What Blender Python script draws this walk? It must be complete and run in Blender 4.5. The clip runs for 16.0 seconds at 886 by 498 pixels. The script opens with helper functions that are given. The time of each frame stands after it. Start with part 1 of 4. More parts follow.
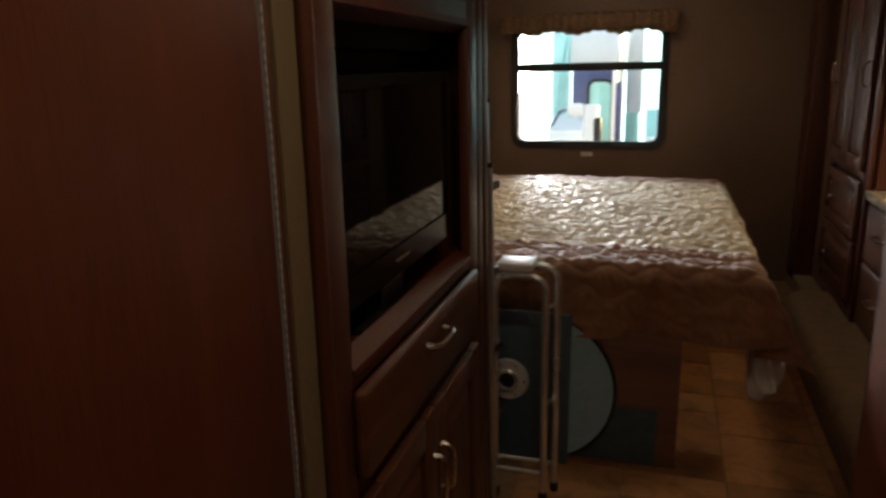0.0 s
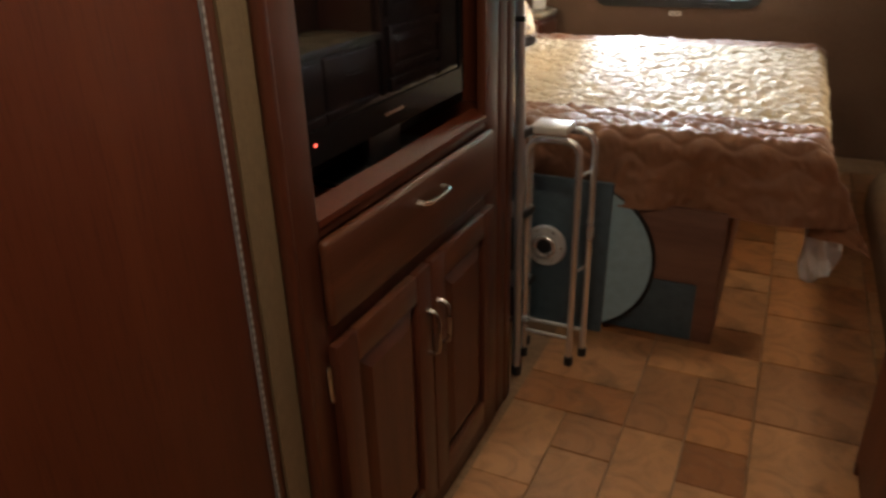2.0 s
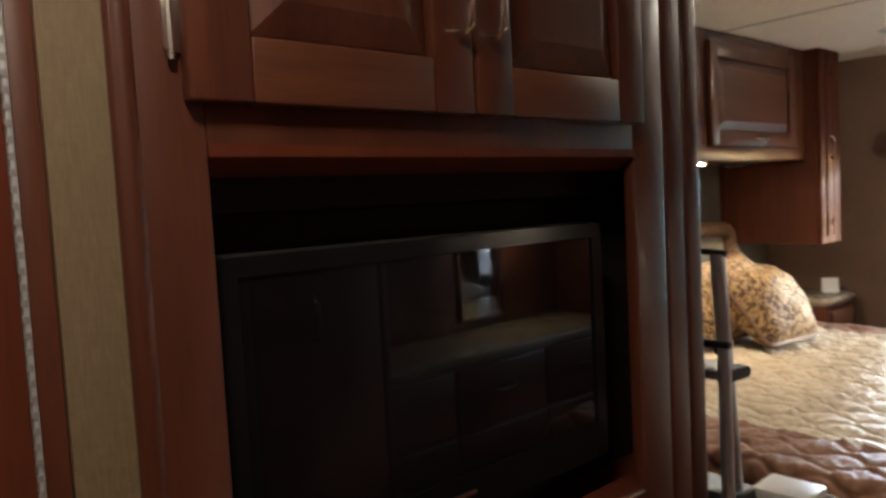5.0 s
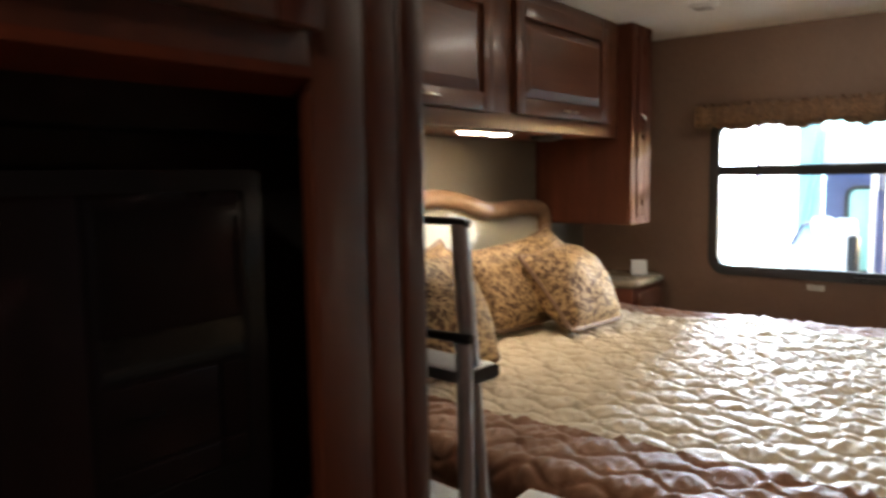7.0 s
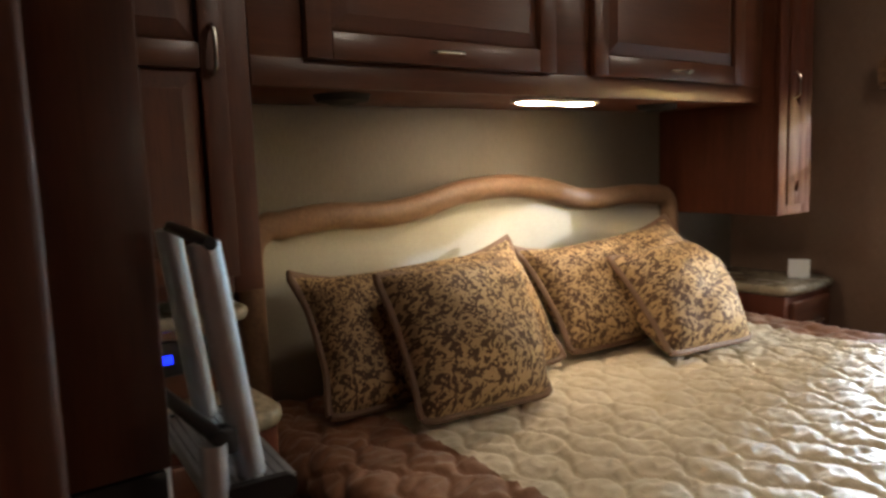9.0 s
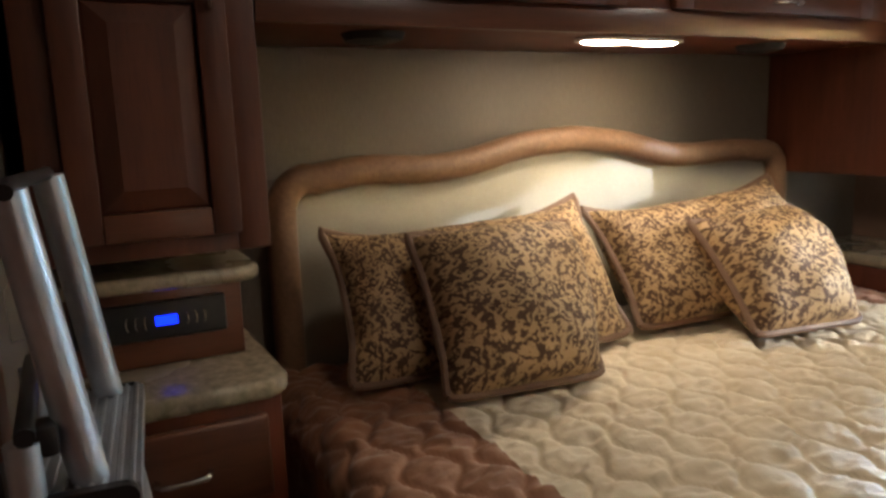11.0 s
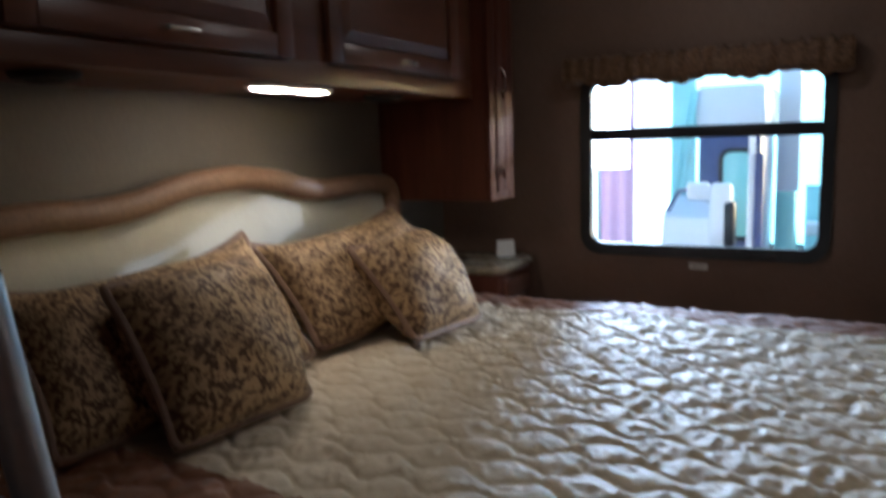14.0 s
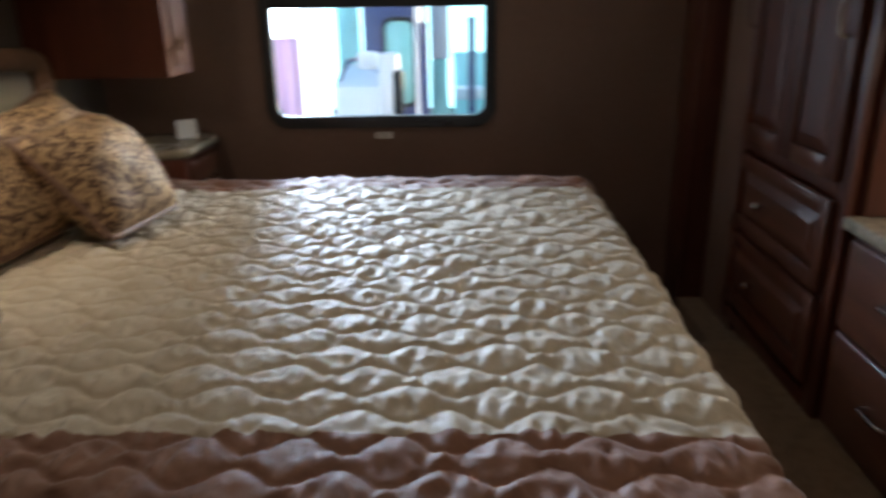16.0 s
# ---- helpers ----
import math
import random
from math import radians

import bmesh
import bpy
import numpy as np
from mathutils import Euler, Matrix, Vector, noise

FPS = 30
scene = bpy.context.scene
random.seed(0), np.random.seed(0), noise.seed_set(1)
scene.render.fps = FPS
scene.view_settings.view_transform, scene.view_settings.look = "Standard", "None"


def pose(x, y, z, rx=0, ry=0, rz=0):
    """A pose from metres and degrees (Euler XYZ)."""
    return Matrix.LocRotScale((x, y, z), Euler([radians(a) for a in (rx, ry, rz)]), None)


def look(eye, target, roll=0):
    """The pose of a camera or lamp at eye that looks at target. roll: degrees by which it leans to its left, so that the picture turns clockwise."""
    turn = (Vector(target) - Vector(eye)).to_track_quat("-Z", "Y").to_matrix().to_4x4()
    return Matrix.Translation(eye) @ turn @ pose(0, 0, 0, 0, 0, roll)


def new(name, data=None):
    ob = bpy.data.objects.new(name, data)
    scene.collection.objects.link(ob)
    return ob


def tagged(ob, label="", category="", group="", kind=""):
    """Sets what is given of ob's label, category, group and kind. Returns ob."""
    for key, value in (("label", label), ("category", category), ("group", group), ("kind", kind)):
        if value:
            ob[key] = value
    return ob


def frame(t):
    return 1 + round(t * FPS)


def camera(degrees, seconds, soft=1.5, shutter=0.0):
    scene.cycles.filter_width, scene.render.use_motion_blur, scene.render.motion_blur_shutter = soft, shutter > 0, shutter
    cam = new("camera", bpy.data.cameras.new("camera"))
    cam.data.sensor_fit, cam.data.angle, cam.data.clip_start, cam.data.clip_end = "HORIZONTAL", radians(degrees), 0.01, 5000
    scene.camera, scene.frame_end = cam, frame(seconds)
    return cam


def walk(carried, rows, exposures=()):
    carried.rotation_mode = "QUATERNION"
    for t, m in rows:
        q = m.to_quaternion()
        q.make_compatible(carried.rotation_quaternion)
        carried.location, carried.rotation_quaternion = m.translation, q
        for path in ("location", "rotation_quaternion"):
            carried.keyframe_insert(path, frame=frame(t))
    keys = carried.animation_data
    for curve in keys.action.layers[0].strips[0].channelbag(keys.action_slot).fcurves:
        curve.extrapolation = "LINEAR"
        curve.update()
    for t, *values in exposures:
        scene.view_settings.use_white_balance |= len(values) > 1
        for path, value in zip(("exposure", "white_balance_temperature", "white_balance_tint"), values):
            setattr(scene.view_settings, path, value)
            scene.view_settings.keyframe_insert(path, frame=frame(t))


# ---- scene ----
cam = camera(63.4, 16.0, soft=2.8, shutter=0.6)

PATH = [
    (0, (0.43, 0.558, 1.347), (-0.145, 2.409, 0.854), -1.2),
    (0.5, (0.423, 0.531, 1.349), (-0.041, 2.411, 0.847), 0.0),
    (1, (0.462, 0.543, 1.344), (0.013, 2.425, 0.837), -0.2),
    (1.5, (0.542, 0.58, 1.34), (-0.147, 2.351, 0.715), -2.0),
    (2, (0.613, 0.642, 1.319), (-0.178, 2.279, 0.485), -1.5),
    (2.5, (0.593, 0.758, 1.322), (-0.412, 2.382, 0.727), -2.6),
    (3, (0.536, 0.916, 1.36), (-0.525, 2.565, 0.966), -1.9),
    (5.5, (0.667, 1.225, 1.383), (-0.927, 2.433, 1.396), -3.0),
    (6, (0.686, 1.253, 1.384), (-0.868, 2.487, 1.634), -3.5),
    (6.5, (0.724, 1.319, 1.363), (-0.712, 2.708, 1.276), -1.2),
    (7, (0.595, 1.611, 1.328), (-0.62, 3.186, 1.123), -0.9),
    (7.5, (0.539, 1.814, 1.317), (-0.592, 3.434, 1.004), -1.1),
    (8, (0.571, 1.954, 1.331), (-0.715, 3.449, 0.994), -1.3),
    (8.5, (0.596, 2.121, 1.327), (-0.883, 3.443, 1.071), -1.9),
    (11, (0.544, 2.52, 1.292), (-1.209, 3.419, 0.946), -1.9),
    (11.5, (0.513, 2.511, 1.319), (-1.228, 3.482, 1.158), -2.6),
    (12, (0.512, 2.519, 1.322), (-1.181, 3.584, 1.349), -2.7),
    (12.5, (0.507, 2.513, 1.327), (-1.134, 3.652, 1.431), -2.8),
    (13, (0.457, 2.442, 1.327), (-1.008, 3.805, 1.348), -2.3),
    (13.5, (0.41, 2.306, 1.331), (-0.743, 3.939, 1.249), -3.2),
    (13.8, (0.416, 2.254, 1.329), (-0.597, 3.966, 1.126), -2.9),
    (14, (0.431, 2.229, 1.327), (-0.521, 3.963, 1.027), -1.9),
    (14.5, (0.495, 2.224, 1.323), (-0.354, 3.935, 0.729), -0.6),
    (15, (0.495, 2.217, 1.316), (-0.304, 3.922, 0.642), -0.5),
    (15.5, (0.428, 2.201, 1.336), (-0.104, 4.01, 0.67), -0.9),
    (16, (0.299, 2.209, 1.339), (0.236, 4.094, 0.675), -1.0),
]
EXPOSURES = [(0.0, 0.5, 7500, 10), (0.5, 1.0, 7500, 10), (1.0, 1.4, 7300, 10), (1.5, 1.65, 7100, 10), (2.0, 1.8, 7000, 10), (3.0, 1.95, 6600, 10),
             (5.5, 1.75, 6200, 10), (6.5, 1.75, 6200, 10), (7.0, 1.45, 6300, 10), (7.5, 1.0, 6500, 10), (8.0, 0.95, 6300, 10), (8.5, 1.05, 6400, 10), (11.0, 1.35, 6100, 10), (12.5, 1.3, 5300, 10),
             (13.2, 1.25, 5250, 10), (13.8, 0.7, 5150, 10), (14.15, -0.1, 5300, 10), (14.5, -0.4, 5500, 10), (15.0, 0.05, 5600, 10), (15.5, 0.28, 5650, 10), (16.0, 0.38, 5700, 10)]
walk(cam, [(t, look(eye, target, roll)) for t, eye, target, roll in PATH], EXPOSURES)

# ---- light ----
world = bpy.data.worlds.new("world")
scene.world = world
world.use_nodes = True
wn = world.node_tree
sky = wn.nodes.new("ShaderNodeTexSky")
sky.sky_type = "NISHITA"
sky.sun_disc = False
sky.sun_elevation, sky.sun_rotation = radians(12.3), radians(38.7)
wn.links.new(sky.outputs["Color"], wn.nodes["Background"].inputs["Color"])
wn.nodes["Background"].inputs["Strength"].default_value = 0.4

sun_data = bpy.data.lights.new("sun", "SUN")
sun_data.energy, sun_data.angle, sun_data.color = 1.35, radians(0.7), (0.84, 0.92, 1.0)
sun = new("sun", sun_data)
sun.matrix_world = look((8.0, 10.0, 2.79), (0.0, 0.0, 0.0))

# Added area lamp outside the window, standing in for daylight on the bed.
daylight_lamp_data = bpy.data.lights.new("daylight_stand_in", "AREA")
daylight_lamp_data.shape, daylight_lamp_data.size, daylight_lamp_data.size_y = "RECTANGLE", 0.36, 0.8
daylight_lamp_data.spread = radians(50)
daylight_lamp_data.energy, daylight_lamp_data.color = 9.5, (0.74, 0.86, 1.0)
daylight_lamp = new("daylight_stand_in", daylight_lamp_data)
daylight_lamp.matrix_world = look((-0.85, 6.6, 1.50), (-0.15, 4.05, 0.7))

LAMP_WARM = (1.0, 0.80, 0.56)


# ---- materials ----
def nodes_of(name):
    m = bpy.data.materials.new(name)
    m.use_nodes = True
    t = m.node_tree
    return m, t, t.nodes["Principled BSDF"]


def mapped(t, scale):
    co = t.nodes.new("ShaderNodeTexCoord")
    mp = t.nodes.new("ShaderNodeMapping")
    mp.inputs["Scale"].default_value = scale
    t.links.new(co.outputs["Object"], mp.inputs["Vector"])
    return mp


def noise_tex(t, mp, scale, detail=4.0, rough=0.55, dist=0.0):
    n = t.nodes.new("ShaderNodeTexNoise")
    n.inputs["Scale"].default_value = scale
    n.inputs["Detail"].default_value = detail
    n.inputs["Roughness"].default_value = rough
    n.inputs["Distortion"].default_value = dist
    t.links.new(mp.outputs["Vector"], n.inputs["Vector"])
    return n


def ramp(t, src, stops):
    r = t.nodes.new("ShaderNodeValToRGB")
    e = r.color_ramp.elements
    e[0].position, e[0].color = stops[0][0], (*stops[0][1], 1)
    e[1].position, e[1].color = stops[-1][0], (*stops[-1][1], 1)
    for p, c in stops[1:-1]:
        k = e.new(p)
        k.color = (*c, 1)
    t.links.new(src, r.inputs["Fac"])
    return r


def mixed(t, a, b, fac, mode="MIX"):
    m = t.nodes.new("ShaderNodeMix")
    m.data_type, m.blend_type = "RGBA", mode
    if isinstance(fac, (int, float)):
        m.inputs[0].default_value = fac
    else:
        t.links.new(fac, m.inputs[0])
    for socket, v in ((m.inputs[6], a), (m.inputs[7], b)):
        if isinstance(v, tuple):
            socket.default_value = (*v, 1)
        else:
            t.links.new(v, socket)
    return m.outputs[2]


def bumped(t, bsdf, height, strength=0.2, distance=0.002):
    b = t.nodes.new("ShaderNodeBump")
    b.inputs["Strength"].default_value = strength
    b.inputs["Distance"].default_value = distance
    t.links.new(height, b.inputs["Height"])
    t.links.new(b.outputs["Normal"], bsdf.inputs["Normal"])


def wood(name, dark, mid, light, along="z", rough=0.3, grain=1.0, coat=0.0):
    m, t, b = nodes_of(name)
    s = {"z": (9, 9, 0.55), "y": (9, 0.55, 9), "x": (0.55, 9, 9)}[along]
    mp = mapped(t, s)
    big = noise_tex(t, mp, 1.6 * grain, 5, 0.6, 0.5)
    fine = noise_tex(t, mapped(t, tuple(6 * v for v in s)), 5.0 * grain, 3, 0.7)
    blot = noise_tex(t, mapped(t, (1, 1, 1)), 3.5, 3, 0.5)
    c = ramp(t, big.outputs["Fac"], [(0.3, dark), (0.52, mid), (0.75, light)])
    c2 = mixed(t, c.outputs["Color"], tuple(0.55 * v for v in dark), ramp(t, fine.outputs["Fac"], [(0.5, (0, 0, 0)), (0.75, (0.5, 0.5, 0.5))]).outputs["Color"])
    c3 = mixed(t, c2, tuple(0.8 * v for v in mid), ramp(t, blot.outputs["Fac"], [(0.4, (0, 0, 0)), (0.7, (0.35, 0.35, 0.35))]).outputs["Color"])
    t.links.new(c3, b.inputs["Base Color"])
    b.inputs["Roughness"].default_value = rough
    b.inputs["Specular IOR Level"].default_value = 0.5
    b.inputs["Coat Weight"].default_value = coat
    b.inputs["Coat Roughness"].default_value = 0.14
    bumped(t, b, fine.outputs["Fac"], 0.08, 0.0008)
    return m


def plain(name, colour, rough=0.5, metal=0.0, vary=0.12, scale=30.0, bump=0.05):
    m, t, b = nodes_of(name)
    n = noise_tex(t, mapped(t, (1, 1, 1)), scale, 4, 0.6)
    n2 = noise_tex(t, mapped(t, (1, 1, 1)), scale * 0.12, 2, 0.5)
    lo, hi = tuple(max(0, v * (1 - vary)) for v in colour), tuple(min(1, v * (1 + vary)) for v in colour)
    c = ramp(t, n.outputs["Fac"], [(0.3, lo), (0.7, hi)])
    c2 = mixed(t, c.outputs["Color"], lo, ramp(t, n2.outputs["Fac"], [(0.45, (0, 0, 0)), (0.7, (0.5, 0.5, 0.5))]).outputs["Color"])
    t.links.new(c2, b.inputs["Base Color"])
    b.inputs["Metallic"].default_value = metal
    t.links.new(ramp(t, n2.outputs["Fac"], [(0.3, (max(0.02, rough - 0.06),) * 3), (0.7, (rough + 0.06,) * 3)]).outputs["Color"], b.inputs["Roughness"])
    if bump:
        bumped(t, b, n.outputs["Fac"], bump, 0.001)
    return m


def wallpaper(name, a, c):
    m, t, b = nodes_of(name)
    fib = noise_tex(t, mapped(t, (60, 60, 5)), 8, 4, 0.7)
    weft = noise_tex(t, mapped(t, (6, 6, 90)), 7, 3, 0.6)
    blot = noise_tex(t, mapped(t, (1, 1, 0.4)), 2.2, 4, 0.6)
    k = mixed(t, ramp(t, fib.outputs["Fac"], [(0.3, a), (0.7, c)]).outputs["Color"], a, ramp(t, weft.outputs["Fac"], [(0.5, (0, 0, 0)), (0.72, (0.6, 0.6, 0.6))]).outputs["Color"])
    k = mixed(t, k, tuple(0.75 * v for v in a), ramp(t, blot.outputs["Fac"], [(0.45, (0, 0, 0)), (0.8, (0.5, 0.5, 0.5))]).outputs["Color"])
    t.links.new(k, b.inputs["Base Color"])
    b.inputs["Roughness"].default_value = 0.62
    bumped(t, b, fib.outputs["Fac"], 0.15, 0.001)
    return m


def satin(name, lo, hi, rough=0.38, sheen=0.25):
    m, t, b = nodes_of(name)
    weave = noise_tex(t, mapped(t, (1, 1, 1)), 700, 2, 0.5)
    blot = noise_tex(t, mapped(t, (1, 1, 1)), 9, 4, 0.6)
    c = mixed(t, ramp(t, blot.outputs["Fac"], [(0.3, lo), (0.7, hi)]).outputs["Color"], tuple(0.8 * v for v in lo), ramp(t, weave.outputs["Fac"], [(0.45, (0, 0, 0)), (0.8, (0.4, 0.4, 0.4))]).outputs["Color"])
    t.links.new(c, b.inputs["Base Color"])
    b.inputs["Roughness"].default_value = rough
    b.inputs["Sheen Weight"].default_value = sheen
    b.inputs["Sheen Roughness"].default_value = 0.4
    crease = noise_tex(t, mapped(t, (1, 1, 1)), 38, 3, 0.5, 0.6)
    bumped(t, b, crease.outputs["Fac"], 0.35, 0.006)
    return m


def damask(name, ground, motif, size, axes=None):
    """A woven tangle of leaves and tendrils, by the cloth's own coordinates or by the object's."""
    m, t, b = nodes_of(name)
    co = t.nodes.new("ShaderNodeTexCoord")
    mp = t.nodes.new("ShaderNodeMapping")
    mp.inputs["Scale"].default_value = (1, 1, 1) if axes else (1, 1, 0)
    t.links.new(co.outputs["Object" if axes else "UV"], mp.inputs["Vector"])
    leaf = noise_tex(t, mp, 1.0 / size, 1.5, 0.45, 1.6)
    vein = noise_tex(t, mp, 2.6 / size, 1, 0.4, 0.8)
    mix_ = t.nodes.new("ShaderNodeMath")
    mix_.operation = "MULTIPLY_ADD"
    mix_.inputs[1].default_value = 0.30
    t.links.new(vein.outputs["Fac"], mix_.inputs[0])
    t.links.new(leaf.outputs["Fac"], mix_.inputs[2])
    k = ramp(t, mix_.outputs[0], [(0.625, (0, 0, 0)), (0.665, (1, 1, 1))])
    tint = ramp(t, noise_tex(t, mapped(t, (1, 1, 1)), 9, 3, 0.6).outputs["Fac"], [(0.35, tuple(0.78 * v for v in motif)), (0.65, motif)])
    weave = noise_tex(t, mapped(t, (1, 1, 1)), 500, 2, 0.5)
    c = mixed(t, ground, tint.outputs["Color"], k.outputs["Color"])
    c = mixed(t, c, ground, ramp(t, weave.outputs["Fac"], [(0.45, (0, 0, 0)), (0.8, (0.4,) * 3)]).outputs["Color"])
    t.links.new(c, b.inputs["Base Color"])
    t.links.new(ramp(t, k.outputs["Color"], [(0, (0.68,) * 3), (1, (0.55,) * 3)]).outputs["Color"], b.inputs["Roughness"])
    b.inputs["Specular IOR Level"].default_value = 0.35
    bumped(t, b, k.outputs["Color"], 0.3, 0.0012)
    return m


def glow(name, colour, strength):
    m, t, b = nodes_of(name)
    b.inputs["Base Color"].default_value = (0.8, 0.8, 0.8, 1)
    b.inputs["Emission Color"].default_value = (*colour, 1)
    b.inputs["Emission Strength"].default_value = strength
    return m


def tile_material(name):
    m, t, b = nodes_of(name)
    info = t.nodes.new("ShaderNodeObjectInfo")
    mp = mapped(t, (1, 1, 1))
    big = noise_tex(t, mp, 7, 5, 0.65, 0.8)
    fine = noise_tex(t, mp, 45, 4, 0.6)
    tone = ramp(t, info.outputs["Random"], [(0.0, (0.30, 0.118, 0.042)), (0.35, (0.47, 0.205, 0.078)), (0.7, (0.53, 0.285, 0.135)), (1.0, (0.34, 0.155, 0.068))])
    c = mixed(t, tone.outputs["Color"], (0.12, 0.06, 0.03), ramp(t, big.outputs["Fac"], [(0.42, (0, 0, 0)), (0.7, (0.75, 0.75, 0.75))]).outputs["Color"])
    c = mixed(t, c, (0.36, 0.25, 0.15), ramp(t, fine.outputs["Fac"], [(0.55, (0, 0, 0)), (0.8, (0.45, 0.45, 0.45))]).outputs["Color"])
    t.links.new(c, b.inputs["Base Color"])
    b.inputs["Roughness"].default_value = 0.42
    bumped(t, b, fine.outputs["Fac"], 0.12, 0.001)
    return m


def glass(name, tint=(0.92, 0.97, 0.96)):
    m, t, b = nodes_of(name)
    b.inputs["Base Color"].default_value = (*tint, 1)
    b.inputs["Transmission Weight"].default_value = 1.0
    b.inputs["Roughness"].default_value = 0.0
    b.inputs["IOR"].default_value = 1.05
    return m


CHERRY = wood("cherry_wood", (0.052, 0.014, 0.007), (0.090, 0.025, 0.012), (0.126, 0.038, 0.018), "z", 0.44, coat=0.1)
CHERRY_Y = wood("cherry_wood_level", (0.063, 0.021, 0.0105), (0.110, 0.037, 0.0185), (0.152, 0.055, 0.028), "y", 0.36, coat=0.15)
DULL_CHERRY = wood("dull_cherry_wood", (0.050, 0.014, 0.007), (0.082, 0.023, 0.011), (0.112, 0.034, 0.016), "z", 0.6)
DULL_CHERRY.node_tree.nodes["Principled BSDF"].inputs["Specular IOR Level"].default_value = 0.15
PANEL = wood("cherry_panelling", (0.078, 0.018, 0.008), (0.115, 0.028, 0.013), (0.142, 0.037, 0.017), "z", 0.42, 0.7)
PANEL.node_tree.nodes["Principled BSDF"].inputs["Specular IOR Level"].default_value = 0.25
PLY = wood("stained_plywood", (0.14, 0.065, 0.047), (0.20, 0.098, 0.070), (0.25, 0.13, 0.09), "x", 0.55)
WALL = wallpaper("brown_wallcovering", (0.140, 0.082, 0.056), (0.210, 0.128, 0.090))
WALL_LIGHT = wallpaper("tan_wallcovering", (0.15, 0.105, 0.060), (0.235, 0.17, 0.10))
WALL_TAUPE = wallpaper("taupe_wallcovering", (0.088, 0.070, 0.052), (0.138, 0.110, 0.083))
CEILING = plain("ceiling_vinyl", (0.74, 0.70, 0.63), 0.6, 0, 0.06, 60, 0.06)
SEAM = plain("ceiling_strip", (0.40, 0.37, 0.33), 0.5, 0, 0.05)
FLOOR = plain("grout", (0.27, 0.17, 0.10), 0.75, 0, 0.2, 50, 0.2)
TILE = tile_material("vinyl_tile")
CHROME = plain("chrome", (0.80, 0.81, 0.82), 0.22, 0.8, 0.05, 15, 0)
CAST = plain("cast_aluminium", (0.70, 0.71, 0.72), 0.34, 0.35, 0.08, 60, 0.05)
NICKEL = plain("brushed_nickel", (0.62, 0.60, 0.57), 0.24, 1.0, 0.06, 40, 0.02)
ALU = plain("aluminium", (0.52, 0.55, 0.60), 0.38, 0.85, 0.08, 60, 0.05)
SATIN_ALU = plain("satin_aluminium", (0.40, 0.41, 0.43), 0.45, 0.3, 0.08, 60, 0.05)
BLACK = plain("black_plastic", (0.012, 0.012, 0.014), 0.38, 0, 0.2, 40, 0.05)
MATT_BLACK = plain("matt_black_cloth", (0.016, 0.0145, 0.014), 0.85, 0, 0.2, 200, 0.2)
PIANO = plain("piano_black", (0.008, 0.008, 0.009), 0.12, 0, 0.1, 10, 0)
SCREEN = plain("black_screen", (0.005, 0.005, 0.006), -0.02, 0, 0.1, 10, 0)
CREAM = satin("cream_satin", (0.53, 0.43, 0.29), (0.62, 0.53, 0.385), 0.60)
COCOA = satin("brown_satin", (0.215, 0.092, 0.047), (0.30, 0.137, 0.071), 0.62)
DAMASK = damask("damask", (0.088, 0.047, 0.026), (0.50, 0.330, 0.168), 0.0185)
PIPING = satin("piping_satin", (0.15, 0.085, 0.052), (0.21, 0.125, 0.080), 0.6, 0.0)
LEATHER = plain("tan_leather", (0.175, 0.094, 0.050), 0.6, 0, 0.2, 90, 0.2)
VINYL = plain("beige_vinyl", (0.345, 0.32, 0.26), 0.5, 0, 0.06, 120, 0.1)
STONE = plain("solid_surface", (0.27, 0.22, 0.155), 0.25, 0, 0.35, 45, 0.02)
CARPET = plain("beige_carpet", (0.22, 0.142, 0.082), 0.95, 0, 0.3, 240, 0.6)
BLUE_GREY = plain("blue_grey_laminate", (0.27, 0.42, 0.51), 0.5, 0, 0.1, 30, 0.04)
NAVY = plain("navy_board", (0.055, 0.092, 0.122), 0.5, 0, 0.2, 30, 0.05)
WHITE_CLOTH = plain("white_cloth", (0.72, 0.72, 0.74), 0.8, 0, 0.08, 80, 0.2)
PAPER = plain("white_paper", (0.72, 0.70, 0.66), 0.6, 0, 0.05, 50, 0)
INK = plain("grey_print", (0.22, 0.21, 0.20), 0.6, 0, 0.05, 50, 0)
WHITE_PLASTIC = plain("white_plastic", (0.66, 0.64, 0.60), 0.4, 0, 0.05, 50, 0)
VALANCE = damask("valance_cloth", (0.095, 0.048, 0.025), (0.185, 0.10, 0.048), 0.016, (0, 2))
LENS = glow("lamp_lens", LAMP_WARM, 41.0)
DIM_LENS = glow("counter_lamp_lens", LAMP_WARM, 40.0)
ADDED_LENS = glow("added_lamp_lens", (1.0, 0.84, 0.64), 52.0)
CEIL_LENS = glow("ceiling_lamp_lens", (1.0, 0.86, 0.68), 27.0)
DISPLAY = glow("blue_display", (0.006, 0.018, 1.0), 1.8)
DISPLAY.node_tree.nodes["Principled BSDF"].inputs["Base Color"].default_value = (0.01, 0.01, 0.03, 1)
LED = glow("red_light", (1.0, 0.05, 0.03), 0.7)
for m_black, gloss in ((PIANO, 0.12), (SCREEN, 0.30)):
    m_black.node_tree.nodes["Principled BSDF"].inputs["Specular IOR Level"].default_value = gloss
GLASS = glass("window_glass")
GREEN_GLASS = plain("green_glass", (0.38, 0.72, 0.66), 0.1, 0, 0.1, 3, 0)
VAN_WHITE = plain("white_bodywork", (0.85, 0.85, 0.87), 0.3, 0, 0.04, 4, 0)
VAN_FLAG = nodes_of("pink_banner_cloth")[0]
